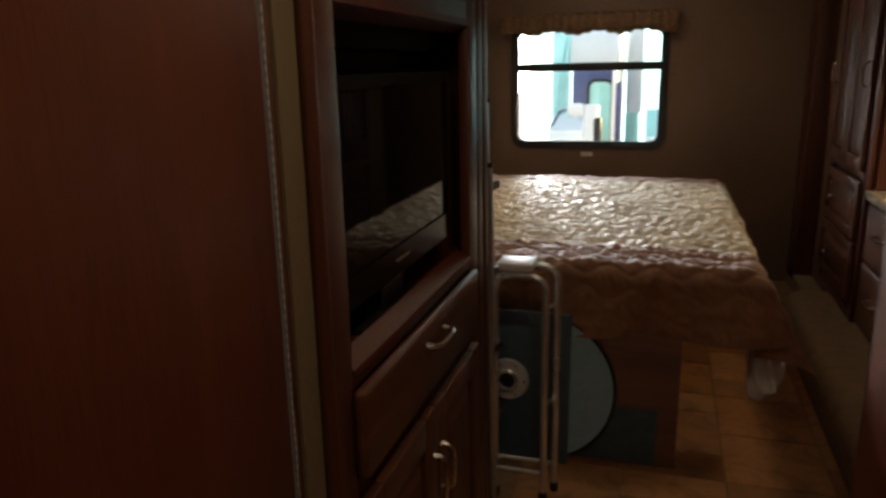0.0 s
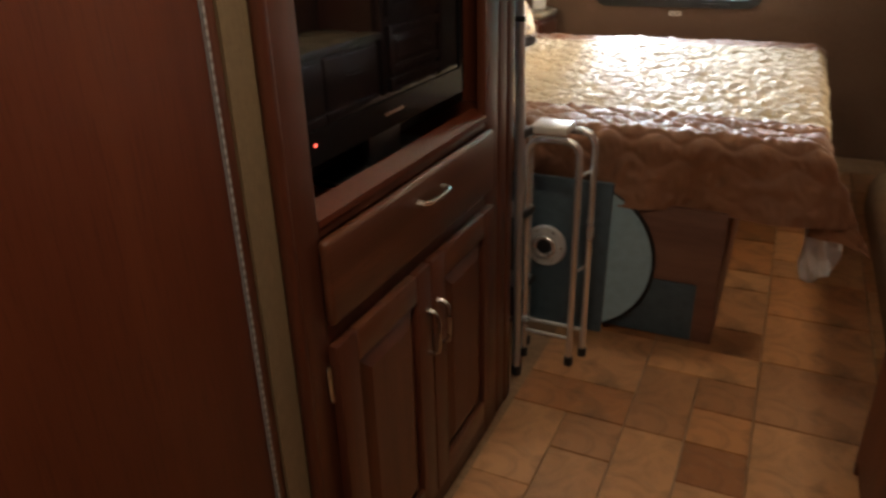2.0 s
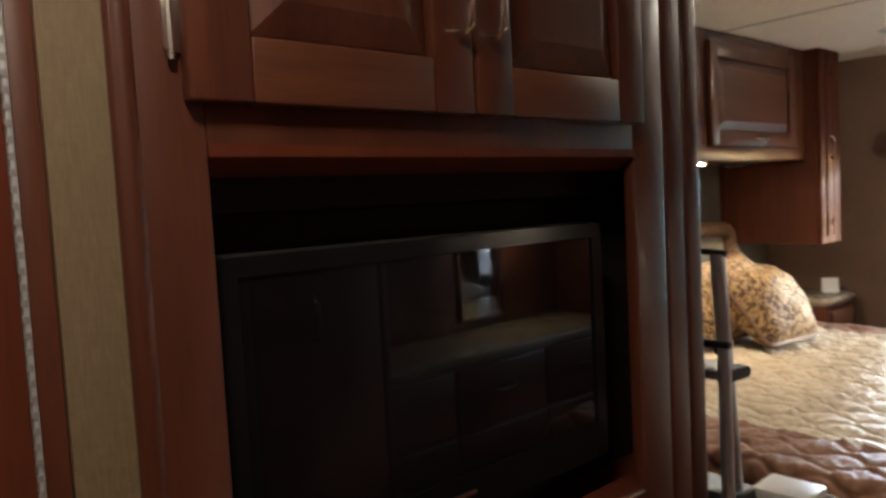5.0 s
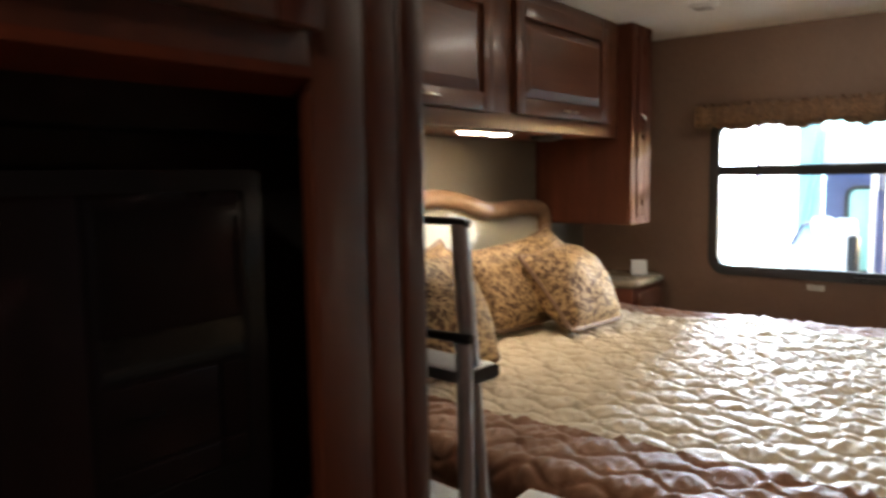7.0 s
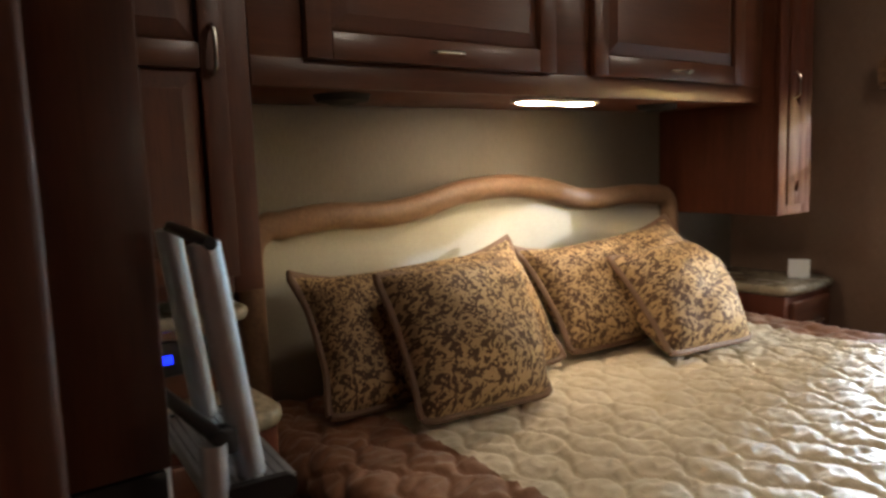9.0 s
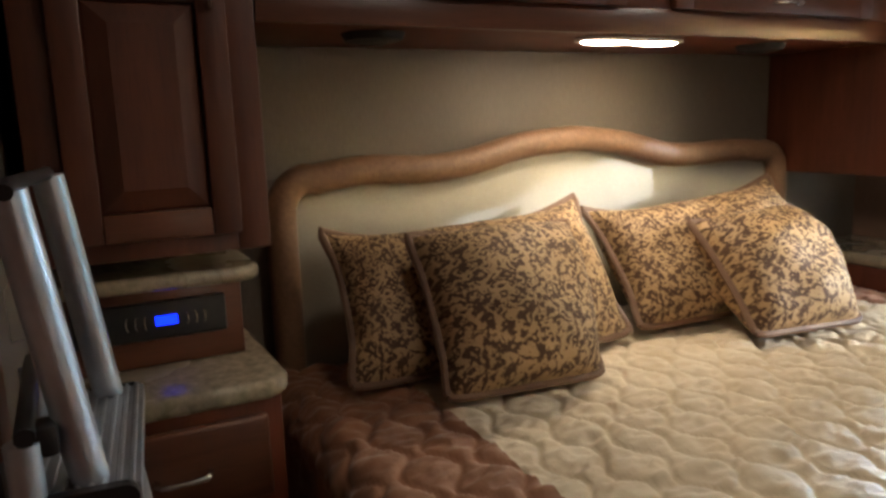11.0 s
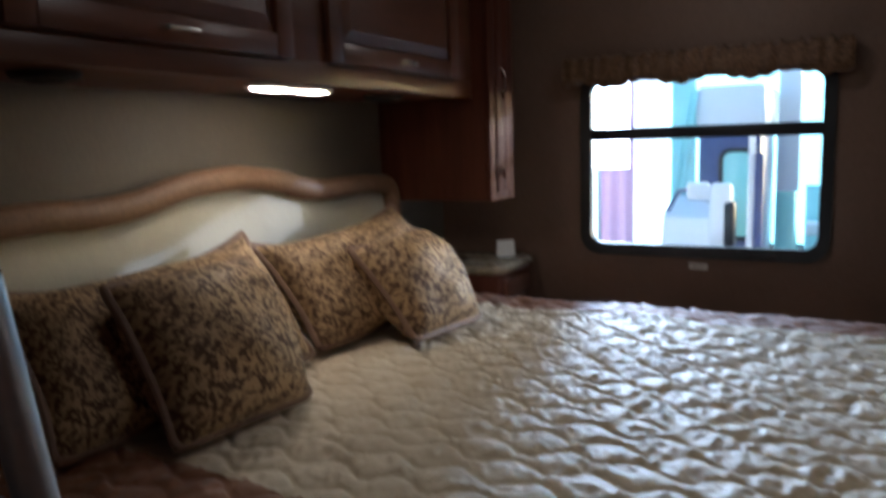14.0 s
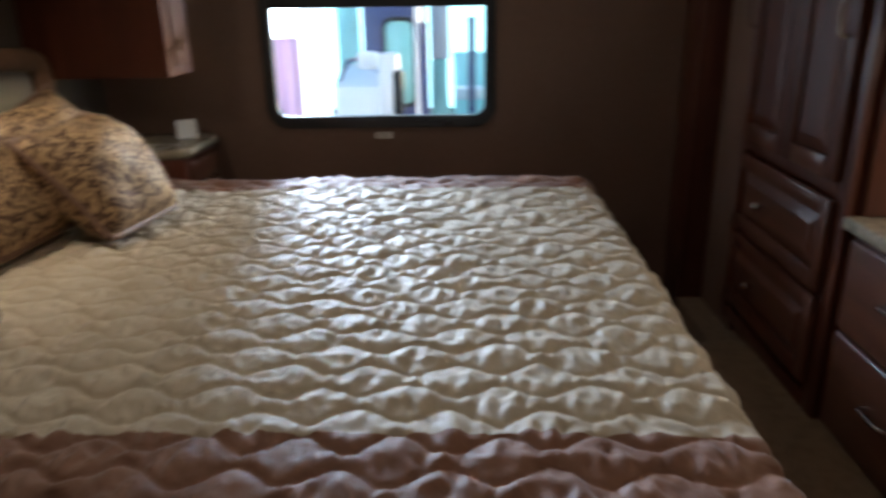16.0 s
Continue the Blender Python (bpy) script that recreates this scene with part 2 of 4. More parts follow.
VAN_FLAG.node_tree.nodes["Principled BSDF"].inputs["Base Color"].default_value = (0.88, 0.56, 0.75, 1)
flag_out = VAN_FLAG.node_tree.nodes["Material Output"]
flag_thin = VAN_FLAG.node_tree.nodes.new("ShaderNodeBsdfTranslucent")
flag_thin.inputs["Color"].default_value = (0.88, 0.56, 0.75, 1)
flag_mix = VAN_FLAG.node_tree.nodes.new("ShaderNodeMixShader")
flag_mix.inputs[0].default_value = 0.3
VAN_FLAG.node_tree.links.new(VAN_FLAG.node_tree.nodes["Principled BSDF"].outputs[0], flag_mix.inputs[1])
VAN_FLAG.node_tree.links.new(flag_thin.outputs[0], flag_mix.inputs[2])
VAN_FLAG.node_tree.links.new(flag_mix.outputs[0], flag_out.inputs["Surface"])
VAN_DARK = plain("dark_cab", (0.07, 0.08, 0.19), 0.3, 0, 0.1, 8, 0)
TEAL = plain("teal_panel", (0.50, 0.88, 0.88), 0.4, 0, 0.15, 3, 0)
ASPHALT = plain("asphalt", (0.055, 0.055, 0.055), 0.9, 0, 0.3, 60, 0.3)
MIRROR = plain("mirror", (0.8, 0.82, 0.84), 0.02, 1.0, 0.01, 5, 0)


# ---- mesh helpers ----
BASES = {}


def thing(name, base, label, category, group="", kind=""):
    e = new(name)
    e.empty_display_size = 0.05
    e.location = base
    BASES[e.name] = Vector(base)
    return tagged(e, label, category, group, kind)


def mesh_of(name, bm, material, smooth=True):
    me = bpy.data.meshes.new(name)
    bmesh.ops.recalc_face_normals(bm, faces=bm.faces)
    bm.to_mesh(me)
    bm.free()
    me.materials.append(material)
    if smooth:
        # broad level faces stay flat, so that their rounded edges do not bend the light on them
        me.polygons.foreach_set("use_smooth", [not (p.area > 3e-4 and max(abs(c) for c in p.normal) > 0.9998) for p in me.polygons])
        me.set_sharp_from_angle(angle=radians(38))
    return me


def part(name, bm, material, parent=None, label="", smooth=True):
    ob = new(name, mesh_of(name, bm, material, smooth))
    if parent is not None:
        ob.parent = parent
        ob.matrix_parent_inverse = Matrix.Translation(-BASES.get(parent.name, Vector((0, 0, 0))))
    if label:
        ob["label"] = label
    return ob


def solid(name, bm, material, label, category, group="", kind="", smooth=True):
    return tagged(part(name, bm, material, None, "", smooth), label, category, group, kind)


def box(bm, x0, x1, y0, y1, z0, z1, bevel=0.0, seg=2, m=None):
    r = bmesh.ops.create_cube(bm, size=1.0)
    vs = r["verts"]
    for v in vs:
        v.co = Vector(((x0 + x1) / 2 + v.co.x * (x1 - x0), (y0 + y1) / 2 + v.co.y * (y1 - y0), (z0 + z1) / 2 + v.co.z * (z1 - z0)))
    if bevel:
        es = {e for v in vs for e in v.link_edges}
        out = bmesh.ops.bevel(bm, geom=list(es), offset=bevel, segments=seg, affect="EDGES", profile=0.5)
        vs = list({v for f in out["faces"] for v in f.verts} | {v for v in vs if v.is_valid})
    if m is not None:
        bmesh.ops.transform(bm, matrix=m, verts=vs)
    return vs


def boxes(*items, bevel=0.003, m=None):
    bm = bmesh.new()
    for it in items:
        box(bm, *it, bevel=bevel, m=m)
    return bm


def tube(bm, pts, r, sides=10, cap=True):
    pts = [Vector(p) for p in pts]
    rings, up = [], None
    for i, p in enumerate(pts):
        d = (pts[min(i + 1, len(pts) - 1)] - pts[max(i - 1, 0)]).normalized()
        if up is None:
            up = d.orthogonal().normalized()
        up = (up - d * up.dot(d)).normalized()
        side = d.cross(up)
        rad = r[i] if isinstance(r, (list, tuple)) else r
        rings.append([bm.verts.new(p + (up * math.cos(a) + side * math.sin(a)) * rad) for a in (2 * math.pi * k / sides for k in range(sides))])
    for a, b in zip(rings, rings[1:]):
        for k in range(sides):
            bm.faces.new((a[k], a[(k + 1) % sides], b[(k + 1) % sides], b[k]))
    if cap:
        bm.faces.new(rings[0][::-1])
        bm.faces.new(rings[-1])


def arc(a, b, c, n=6):
    """Points of a rounded corner from a to c that bends at b."""
    a, b, c = Vector(a), Vector(b), Vector(c)
    return [(1 - s) ** 2 * a + 2 * s * (1 - s) * b + s * s * c for s in (k / n for k in range(n + 1))]


def grid_mesh(bm, P):
    """A sheet of quads over an array of points (n, m, 3)."""
    n, k = len(P), len(P[0])
    vs = [[bm.verts.new(p) for p in row] for row in P]
    for i in range(n - 1):
        for j in range(k - 1):
            bm.faces.new((vs[i][j], vs[i + 1][j], vs[i + 1][j + 1], vs[i][j + 1]))
    return vs


def outline(bm, pts, m, depth):
    """A closed outline of (u, v) given depth along w, mapped by m."""
    lo = [bm.verts.new(m @ Vector((u, v, 0))) for u, v in pts]
    hi = [bm.verts.new(m @ Vector((u, v, depth))) for u, v in pts]
    bm.faces.new(lo[::-1])
    bm.faces.new(hi)
    n = len(pts)
    for i in range(n):
        bm.faces.new((lo[i], lo[(i + 1) % n], hi[(i + 1) % n], hi[i]))


def rounded(u0, u1, v0, v1, r, n=6):
    pts = []
    for cu, cv, a0 in ((u1 - r, v1 - r, 0), (u0 + r, v1 - r, 90), (u0 + r, v0 + r, 180), (u1 - r, v0 + r, 270)):
        pts += [(cu + r * math.cos(radians(a0 + 90 * k / n)), cv + r * math.sin(radians(a0 + 90 * k / n))) for k in range(n + 1)]
    return pts


def ring(bm, outer, inner, m, depth):
    """A frame between two outlines of as many points."""
    n = len(outer)
    L = [[bm.verts.new(m @ Vector((u, v, w))) for u, v in o] for o, w in ((outer, 0), (outer, depth), (inner, depth), (inner, 0))]
    for a, b in ((0, 1), (1, 2), (2, 3), (3, 0)):
        for i in range(n):
            j = (i + 1) % n
            bm.faces.new((L[a][i], L[a][j], L[b][j], L[b][i]))


# u, v, w -> world, for faces that look along +x, -x and -y
EAST = Matrix(((0, 0, 1, 0), (1, 0, 0, 0), (0, 1, 0, 0), (0, 0, 0, 1)))
WEST = Matrix(((0, 0, -1, 0), (1, 0, 0, 0), (0, 1, 0, 0), (0, 0, 0, 1)))
SOUTH = Matrix(((1, 0, 0, 0), (0, 0, -1, 0), (0, 1, 0, 0), (0, 0, 0, 1)))


def on(face, off):
    m = face.copy()
    m[0][3], m[1][3] = (off, 0) if face[0][2] else (0, off)
    return m


def raised(name, parent, u0, u1, v0, v1, m, material, cross, t=0.02, fw=0.055, mid=None):
    """A framed door: its raised panels are the part, its stiles and rails lie under it. Its back is at w = 0."""
    bm = bmesh.new()
    spans = [(v0 + fw, mid - fw / 2), (mid + fw / 2, v1 - fw)] if mid else [(v0 + fw, v1 - fw)]
    for a, b in spans:
        lv = []
        for inset, w in ((-0.004, 0.06), (0.002, 0.24), (0.005, 0.34), (0.035, 0.89), (0.038, 0.95), (0.048, 0.95)):
            lv.append([bm.verts.new(m @ Vector((u, v, w * t))) for u, v in
                       ((u0 + fw + inset, a + inset), (u1 - fw - inset, a + inset), (u1 - fw - inset, b - inset), (u0 + fw + inset, b - inset))])
        for p, q in zip(lv, lv[1:]):
            for k in range(4):
                bm.faces.new((p[k], p[(k + 1) % 4], q[(k + 1) % 4], q[k]))
        bm.faces.new(lv[-1])
    d = part(name, bm, material, parent, smooth=False)
    rails = [(u0 + fw, u1 - fw, v0, v0 + fw), (u0 + fw, u1 - fw, v1 - fw, v1)] + ([(u0 + fw, u1 - fw, mid - fw / 2, mid + fw / 2)] if mid else [])
    for n_, mt, items in (("stile", material, [(u0, u0 + fw, v0, v1), (u1 - fw, u1, v0, v1)]), ("rail", cross, rails)):
        for it in items:
            bm = bmesh.new()
            box(bm, *it, 0, t, bevel=0.0035, m=m)
            part(n_, bm, mt, d)
    return d


def each(name, items, material, parent, bevel=0.002, label=""):
    """One part for each of several boxes."""
    for it in items:
        part(name, boxes(it, bevel=bevel), material, parent, label)


def pull(m, u, v, length, level=False, reach=0.026, r=0.0048):
    """A bowed bar handle."""
    bm = bmesh.new()
    h = length / 2
    pts = [(-h, 0.0), (-h, reach * 0.55), (-h * 0.82, reach * 0.9), (-h * 0.4, reach), (0, reach * 1.04), (h * 0.4, reach), (h * 0.82, reach * 0.9), (h, reach * 0.55), (h, 0.0)]
    rad = [r * 1.5, r * 1.1, r * 1.1, r * 0.95, r * 0.9, r * 0.95, r * 1.1, r * 1.1, r * 1.5]
    P = [m @ (Vector((u + a, v, w)) if level else Vector((u, v + a, w))) for a, w in pts]
    tube(bm, P, rad, 8)
    return bm


def cabinet_door(name, parent, u0, u1, v0, v1, m, handle=None, mid=None, fw=0.055, level=False, length=0.1, flat=False, finish=None):
    if flat:
        bm = bmesh.new()
        box(bm, u0, u1, v0, v1, 0, 0.02, bevel=0.009, seg=3, m=m)
        d = part(name, bm, finish or (CHERRY_Y if level else CHERRY), parent)
    else:
        d = raised(name, parent, u0, u1, v0, v1, m, finish or (CHERRY_Y if level else CHERRY), finish or CHERRY_Y, fw=fw, mid=mid)
    if handle:
        part("handle", pull(m @ Matrix.Translation((0, 0, 0.02)), *handle, length, level), NICKEL, d, "brushed nickel bow handle")
    return d


def hinge(parent, m, u, v):
    bm = bmesh.new()
    box(bm, u - 0.009, u + 0.006, v - 0.03, v + 0.03, 0, 0.006, bevel=0.002, m=m)
    tube(bm, [m @ Vector((u - 0.004, v - 0.036, 0.006)), m @ Vector((u - 0.004, v + 0.036, 0.006))], 0.004, 8)
    return part("hinge", bm, NICKEL, parent, "dull metal hinge")


# ---- structure ----
CEIL = 2.0
bm = boxes((-1.5, 1.85, -0.9, 5.5, -0.10, -0.006), bevel=0)
floor = solid("floor", bm, FLOOR, "brown patchwork vinyl tile floor", "floor", kind="structure")

bm = boxes((-1.5, 1.85, -0.9, 5.5, CEIL, CEIL + 0.08), bevel=0)
solid("ceiling", bm, CEILING, "off-white padded vinyl ceiling", "ceiling", kind="structure")
for y in (2.58, 3.99):
    solid("trim", boxes((-1.26, 1.7, y - 0.006, y + 0.006, CEIL - 0.003, CEIL), bevel=0.001), SEAM, "flat ceiling seam strip", "trim", kind="structure")

# window wall with its rounded opening
WX0, WX1, WZ0, WZ1 = -0.50, 0.383, 0.862, 1.545
hole = rounded(WX0 - 0.02, WX1 + 0.02, WZ0 - 0.02, WZ1 + 0.02, 0.07)
n_h = len(hole)
bm = bmesh.new()
rim = []
cx, cz = (WX0 + WX1) / 2, (WZ0 + WZ1) / 2
for u, v in hole:
    du, dv = u - cx, v - cz
    k = min(((1.85 - cx) if du > 0 else (cx + 1.5)) / max(abs(du), 1e-6), ((CEIL - cz) if dv > 0 else cz) / max(abs(dv), 1e-6))
    rim.append((cx + du * k, cz + dv * k))
ring(bm, rim, hole, on(SOUTH, 5.38), 0.09)
for a, b in ((-1.5, 1.85),):
    box(bm, a, b, 5.292, 5.38, CEIL - 0.001, CEIL + 0.08)
solid("wall_north", bm, WALL, "brown textured wallcovering around a window", "wall", kind="structure", smooth=False)
# corners that the ring leaves open lie behind the cabinets; a second skin closes them
bm = boxes((-1.5, WX0 - 0.1, 5.385, 5.44, 0, CEIL), (WX1 + 0.1, 1.85, 5.385, 5.44, 0, CEIL), (WX0 - 0.1, WX1 + 0.1, 5.385, 5.44, 0, WZ0 - 0.1), (WX0 - 0.1, WX1 + 0.1, 5.385, 5.44, WZ1 + 0.1, CEIL), bevel=0)
solid("wall_outer", bm, VAN_WHITE, "white outer skin of the coach", "wall", kind="structure")

bm = boxes((-1.34, -1.24, 2.30, 5.292, 0, CEIL), bevel=0)
solid("wall_west", bm, WALL_TAUPE, "taupe textured wallcovering behind the headboard", "wall", kind="structure")
bm = boxes((-1.24, -0.165, 2.352, 2.425, 0, CEIL), bevel=0)
solid("wall_slide", bm, WALL_TAUPE, "taupe wallcovering beside the ladder", "wall", kind="structure")
bm = boxes((1.66, 1.74, 1.2, 5.292, 0, CEIL), bevel=0)
solid("wall_east", bm, WALL, "brown textured wallcovering", "wall", kind="structure")
bm = boxes((-0.1, 1.2, -0.9, -0.82, 0, CEIL), bevel=0)
solid("wall_south", bm, PANEL, "dark cherry panelled wall", "wall", kind="structure")

bm = boxes((-0.163, -0.096, 2.3485, 2.450, 1.035, CEIL), bevel=0.004)
solid("trim", bm, CHERRY, "dark cherry fascia board at the slide-out", "trim", kind="structure")
# Plain black strip from the floor up to the fascia board.
bm = boxes((-0.160, -0.099, 2.3485, 2.446, 0.0, 1.033), bevel=0.004)
solid("trim", bm, BLACK, "black strip below the slide-out fascia", "trim", kind="structure")
# corridor panel on the west with its metal edge
bm = boxes((-0.06, -0.020, -0.82, 1.3148, 0, CEIL), bevel=0.002)
solid("wall_panel", bm, PANEL, "plain dark cherry wall panel", "wall", kind="structure")
edge = thing("edge_strip", (-0.02, 1.32, 0.0), "thin notched aluminium edging strip", "trim", kind="structure")
part("strip", boxes((-0.030, -0.0155, 1.315, 1.3202, 0.0, CEIL), bevel=0.0015), SATIN_ALU, edge)
bm = bmesh.new()
for k in range(150):
    z = 0.02 + k * 0.0132
    box(bm, -0.0162, -0.0148, 1.3140, 1.3188, z, z + 0.006)
part("notches", bm, INK, edge, "row of small dark notches", smooth=False)
bm = boxes((-0.06, -0.021, 1.3204, 1.342, 0, CEIL), bevel=0.003)
solid("trim", bm, CHERRY, "cherry wood filler strip", "trim", kind="structure")
bm = boxes((-0.06, -0.017, 1.3422, 1.3975, 0, CEIL), bevel=0)
solid("wall_strip", bm, WALL_LIGHT, "narrow strip of tan wallcovering", "wall", kind="structure")

# east side: corridor cabinet run
bm = boxes((0.945, 1.10, -0.82, 1.93, 0, CEIL), bevel=0.003)
solid("wall_corridor", bm, PANEL, "dark cherry panelled corridor wall", "wall", kind="structure")


# ---- television cabinet ----
tv_cab = thing("tv_cabinet", (-0.3, 1.87, 0.0), "tall dark cherry cabinet with a television niche", "cabinet")
E0 = on(EAST, 0.0)
each("carcass_board", [(-0.55, -0.02, 1.398, 1.412, 0.0, CEIL), (-0.55, -0.02, 2.30, 2.335, 0.0, CEIL), (-0.55, -0.535, 1.412, 2.30, 0.0, CEIL),
          (-0.535, -0.02, 1.412, 2.30, 0.880, 0.900), (-0.535, -0.02, 1.412, 2.30, 1.455, 1.475), (-0.535, -0.02, 1.412, 2.30, 0.04, 0.06)], PANEL, tv_cab, 0.001)
each("face_frame", [(-0.02, 0.0, 1.404, 1.473, 0, CEIL), (-0.02, 0.0, 2.152, 2.235, 0, CEIL), (-0.02, 0.0, 1.473, 2.152, 0.875, 0.906), (-0.02, 0.0, 1.473, 2.152, 1.434, 1.50),
          (-0.02, 0.0, 1.473, 2.152, 0.68, 0.73), (-0.02, 0.0, 1.473, 2.152, 0.0, 0.07), (-0.02, 0.0, 1.473, 2.152, 1.90, CEIL)], CHERRY, tv_cab, 0.002)
bm = bmesh.new()
tube(bm, [(-0.008, 1.404, 0.0), (-0.008, 1.404, CEIL)], 0.012, 12)
part("edge_bead", bm, CHERRY, tv_cab, "rounded cherry bead on the front corner")
bm = bmesh.new()
box(bm, -0.04, 0.0, 2.238, 2.300, 0, CEIL, bevel=0.010, seg=3)
box(bm, -0.06, 0.001, 2.301, 2.348, 0, CEIL, bevel=0.008, seg=3)
part("end_post", bm, CHERRY, tv_cab, "rounded cherry corner post")
for pts in (((1.473, 0.906), (2.152, 0.906)), ((1.473, 1.434), (2.152, 1.434))):
    bm = bmesh.new()
    sgn = -1 if pts[0][1] < 1.2 else 1
    (u0, v0), (u1, v1) = pts
    a = [E0 @ Vector((u0, v0, 0.003)), E0 @ Vector((u1, v1, 0.003)), E0 @ Vector((u1, v1 - sgn * 0.018, -0.03)), E0 @ Vector((u0, v0 - sgn * 0.018, -0.03))]
    bm.faces.new([bm.verts.new(p) for p in a])
    a = [E0 @ Vector((u0, v0 + sgn * 0.012, 0.003)), E0 @ Vector((u1, v1 + sgn * 0.012, 0.003)), E0 @ Vector((u1, v1, 0.003)), E0 @ Vector((u0, v0, 0.003))]
    bm.faces.new([bm.verts.new(p) for p in a])
    part("niche_lip", bm, PANEL, tv_cab, "sloped lip of the television niche")
F0 = on(EAST, 0.001)
d = cabinet_door("upper_door", tv_cab, 1.452, 1.800, 1.483, 1.955, F0, (1.776, 1.625), fw=0.062)
hinge(d, F0, 1.447, 1.555)
d = cabinet_door("upper_door", tv_cab, 1.806, 2.155, 1.483, 1.955, F0, (1.828, 1.625), fw=0.062)
d = cabinet_door("drawer_front", tv_cab, 1.461, 2.160, 0.727, 0.877, F0, (1.815, 0.835), level=True, flat=True)
d = cabinet_door("lower_door", tv_cab, 1.463, 1.808, 0.085, 0.689, F0, (1.785, 0.54), fw=0.062)
hinge(d, F0, 1.458, 0.62)
d = cabinet_door("lower_door", tv_cab, 1.814, 2.160, 0.085, 0.689, F0, (1.836, 0.54), fw=0.062)
bm = boxes((-0.50, -0.075, 1.416, 2.296, 1.38, 1.452), bevel=0.002)
part("niche_header", bm, MATT_BLACK, tv_cab, "black header inside the niche")

tv = thing("television", (-0.06, 1.78, 0.901), "flat black television standing in the cabinet niche", "television")
part("casing", boxes((-0.095, -0.034, 1.485, 2.100, 0.975, 1.337), bevel=0.006), MATT_BLACK, tv)
bm = bmesh.new()
ring(bm, rounded(1.485, 2.100, 0.975, 1.337, 0.008), rounded(1.507, 2.078, 1.028, 1.316, 0.004), on(EAST, -0.034), 0.005)
part("bezel", bm, PIANO, tv, "glossy black bezel")
part("screen", boxes((-0.036, -0.0325, 1.507, 2.078, 1.028, 1.316), bevel=0), SCREEN, tv, "dark glossy screen")
part("foot", boxes((-0.12, -0.04, 1.62, 1.94, 0.901, 0.911), (-0.08, -0.05, 1.72, 1.84, 0.911, 0.98), bevel=0.003), BLACK, tv)
part("standby_light", boxes((-0.029, -0.0275, 1.524, 1.530, 1.004, 1.009), bevel=0), LED, tv, "small red standby light")
part("nameplate", boxes((-0.029, -0.0275, 1.745, 1.815, 1.0, 1.006), bevel=0), NICKEL, tv, "small silver nameplate bar")
part("niche_back", boxes((-0.14, -0.12, 1.416, 2.296, 0.901, 1.378), bevel=0.001), MATT_BLACK, tv_cab, "black back of the niche")


# ---- window ----
win = thing("window_1", (-0.06, 5.29, WZ0), "black-framed sliding window with rounded corners", "window", kind="structure")
mW = on(SOUTH, 5.31)
bm = bmesh.new()
ring(bm, rounded(WX0 - 0.045, WX1 + 0.045, WZ0 - 0.05, WZ1 + 0.045, 0.085), rounded(WX0, WX1, WZ0, WZ1, 0.05), mW, 0.035)
part("window_frame", bm, BLACK, win)
bm = boxes((WX0 - 0.004, WX1 + 0.004, 5.282, 5.312, 1.302, 1.352), bevel=0.004)
part("transom", bm, BLACK, win)
for z0, z1 in ((WZ0, 1.302), (1.352, WZ1)):
    p = part("pane", boxes((WX0 - 0.01, WX1 + 0.01, 5.316, 5.320, z0 - 0.01, z1 + 0.01), bevel=0), GLASS, win)
    p.visible_shadow = False
bm = bmesh.new()
box(bm, 0.10, 0.24, 5.262, 5.278, WZ0 - 0.036, WZ0 - 0.022, bevel=0.003)
part("latch", bm, BLACK, win)
sticker = thing("sticker", (-0.05, 5.289, 0.777), "small white label stuck below the window", "label")
part("paper", boxes((-0.086, -0.014, 5.2885, 5.2915, 0.764, 0.791), bevel=0), PAPER, sticker)
bm = bmesh.new()
for k in range(3):
    box(bm, -0.079, -0.021 - 0.006 * k, 5.2875, 5.2886, 0.783 - 0.0065 * k, 0.7855 - 0.0065 * k)
part("print", bm, INK, sticker, "", False)

val = thing("valance", (-0.06, 5.24, 1.52), "tan patterned padded window valance with a scalloped top", "valance")
P = []
for i in range(121):
    x = -0.60 + 1.075 * i / 120
    ruff = 0.010 * abs(math.sin(i * 0.55)) + 0.004 * math.sin(i * 1.7)
    low = 0.012 * math.sin(i * 0.21) + 0.005 * math.sin(i * 0.9)
    P.append([(x, 5.286, 1.535 + low), (x, 5.225, 1.530 + low), (x, 5.198 + 0.004 * math.sin(i * 0.7), 1.555), (x, 5.195 + 0.006 * math.sin(i * 1.1), 1.60),
              (x, 5.205, 1.632 + ruff), (x, 5.225, 1.640 + ruff * 1.4), (x, 5.286, 1.632 + ruff * 0.6)])
bm = bmesh.new()
vs = grid_mesh(bm, P)
bm.faces.new([r[0] for r in (vs[0],)] + vs[0][1:])
bm.faces.new(list(reversed(vs[-1])))
part("cloth", bm, VALANCE, val)
bm = bmesh.new()
tube(bm, [(-0.60 + 1.075 * i / 120, 5.212, 1.536 + 0.012 * math.sin(i * 0.21) + 0.005 * math.sin(i * 0.9)) for i in range(121)], 0.006, 6)
part("hem", bm, VALANCE, val)


# ---- bed ----
bed = thing("bed_base", (-0.2, 3.9, 0.0), "stained plywood bed platform", "bed base")
part("side_panel", boxes((-1.15, 0.52, 2.872, 2.89, 0.0, 0.47), bevel=0.002), PLY, bed)
part("side_panel", boxes((-1.15, 0.52, 4.80, 4.818, 0.0, 0.47), bevel=0.002), PLY, bed)
part("end_panel", boxes((0.502, 0.52, 2.89, 4.80, 0.0, 0.47), bevel=0.002), PLY, bed)
part("deck", boxes((-1.15, 0.72, 2.90, 4.85, 0.472, 0.49), bevel=0.002), PLY, bed)
bm = bmesh.new()
box(bm, 0.165, 0.455, 2.862, 2.871, 0.008, 0.212, bevel=0.002)
part("access_panel", bm, NAVY, bed, "dark blue-black access panel")
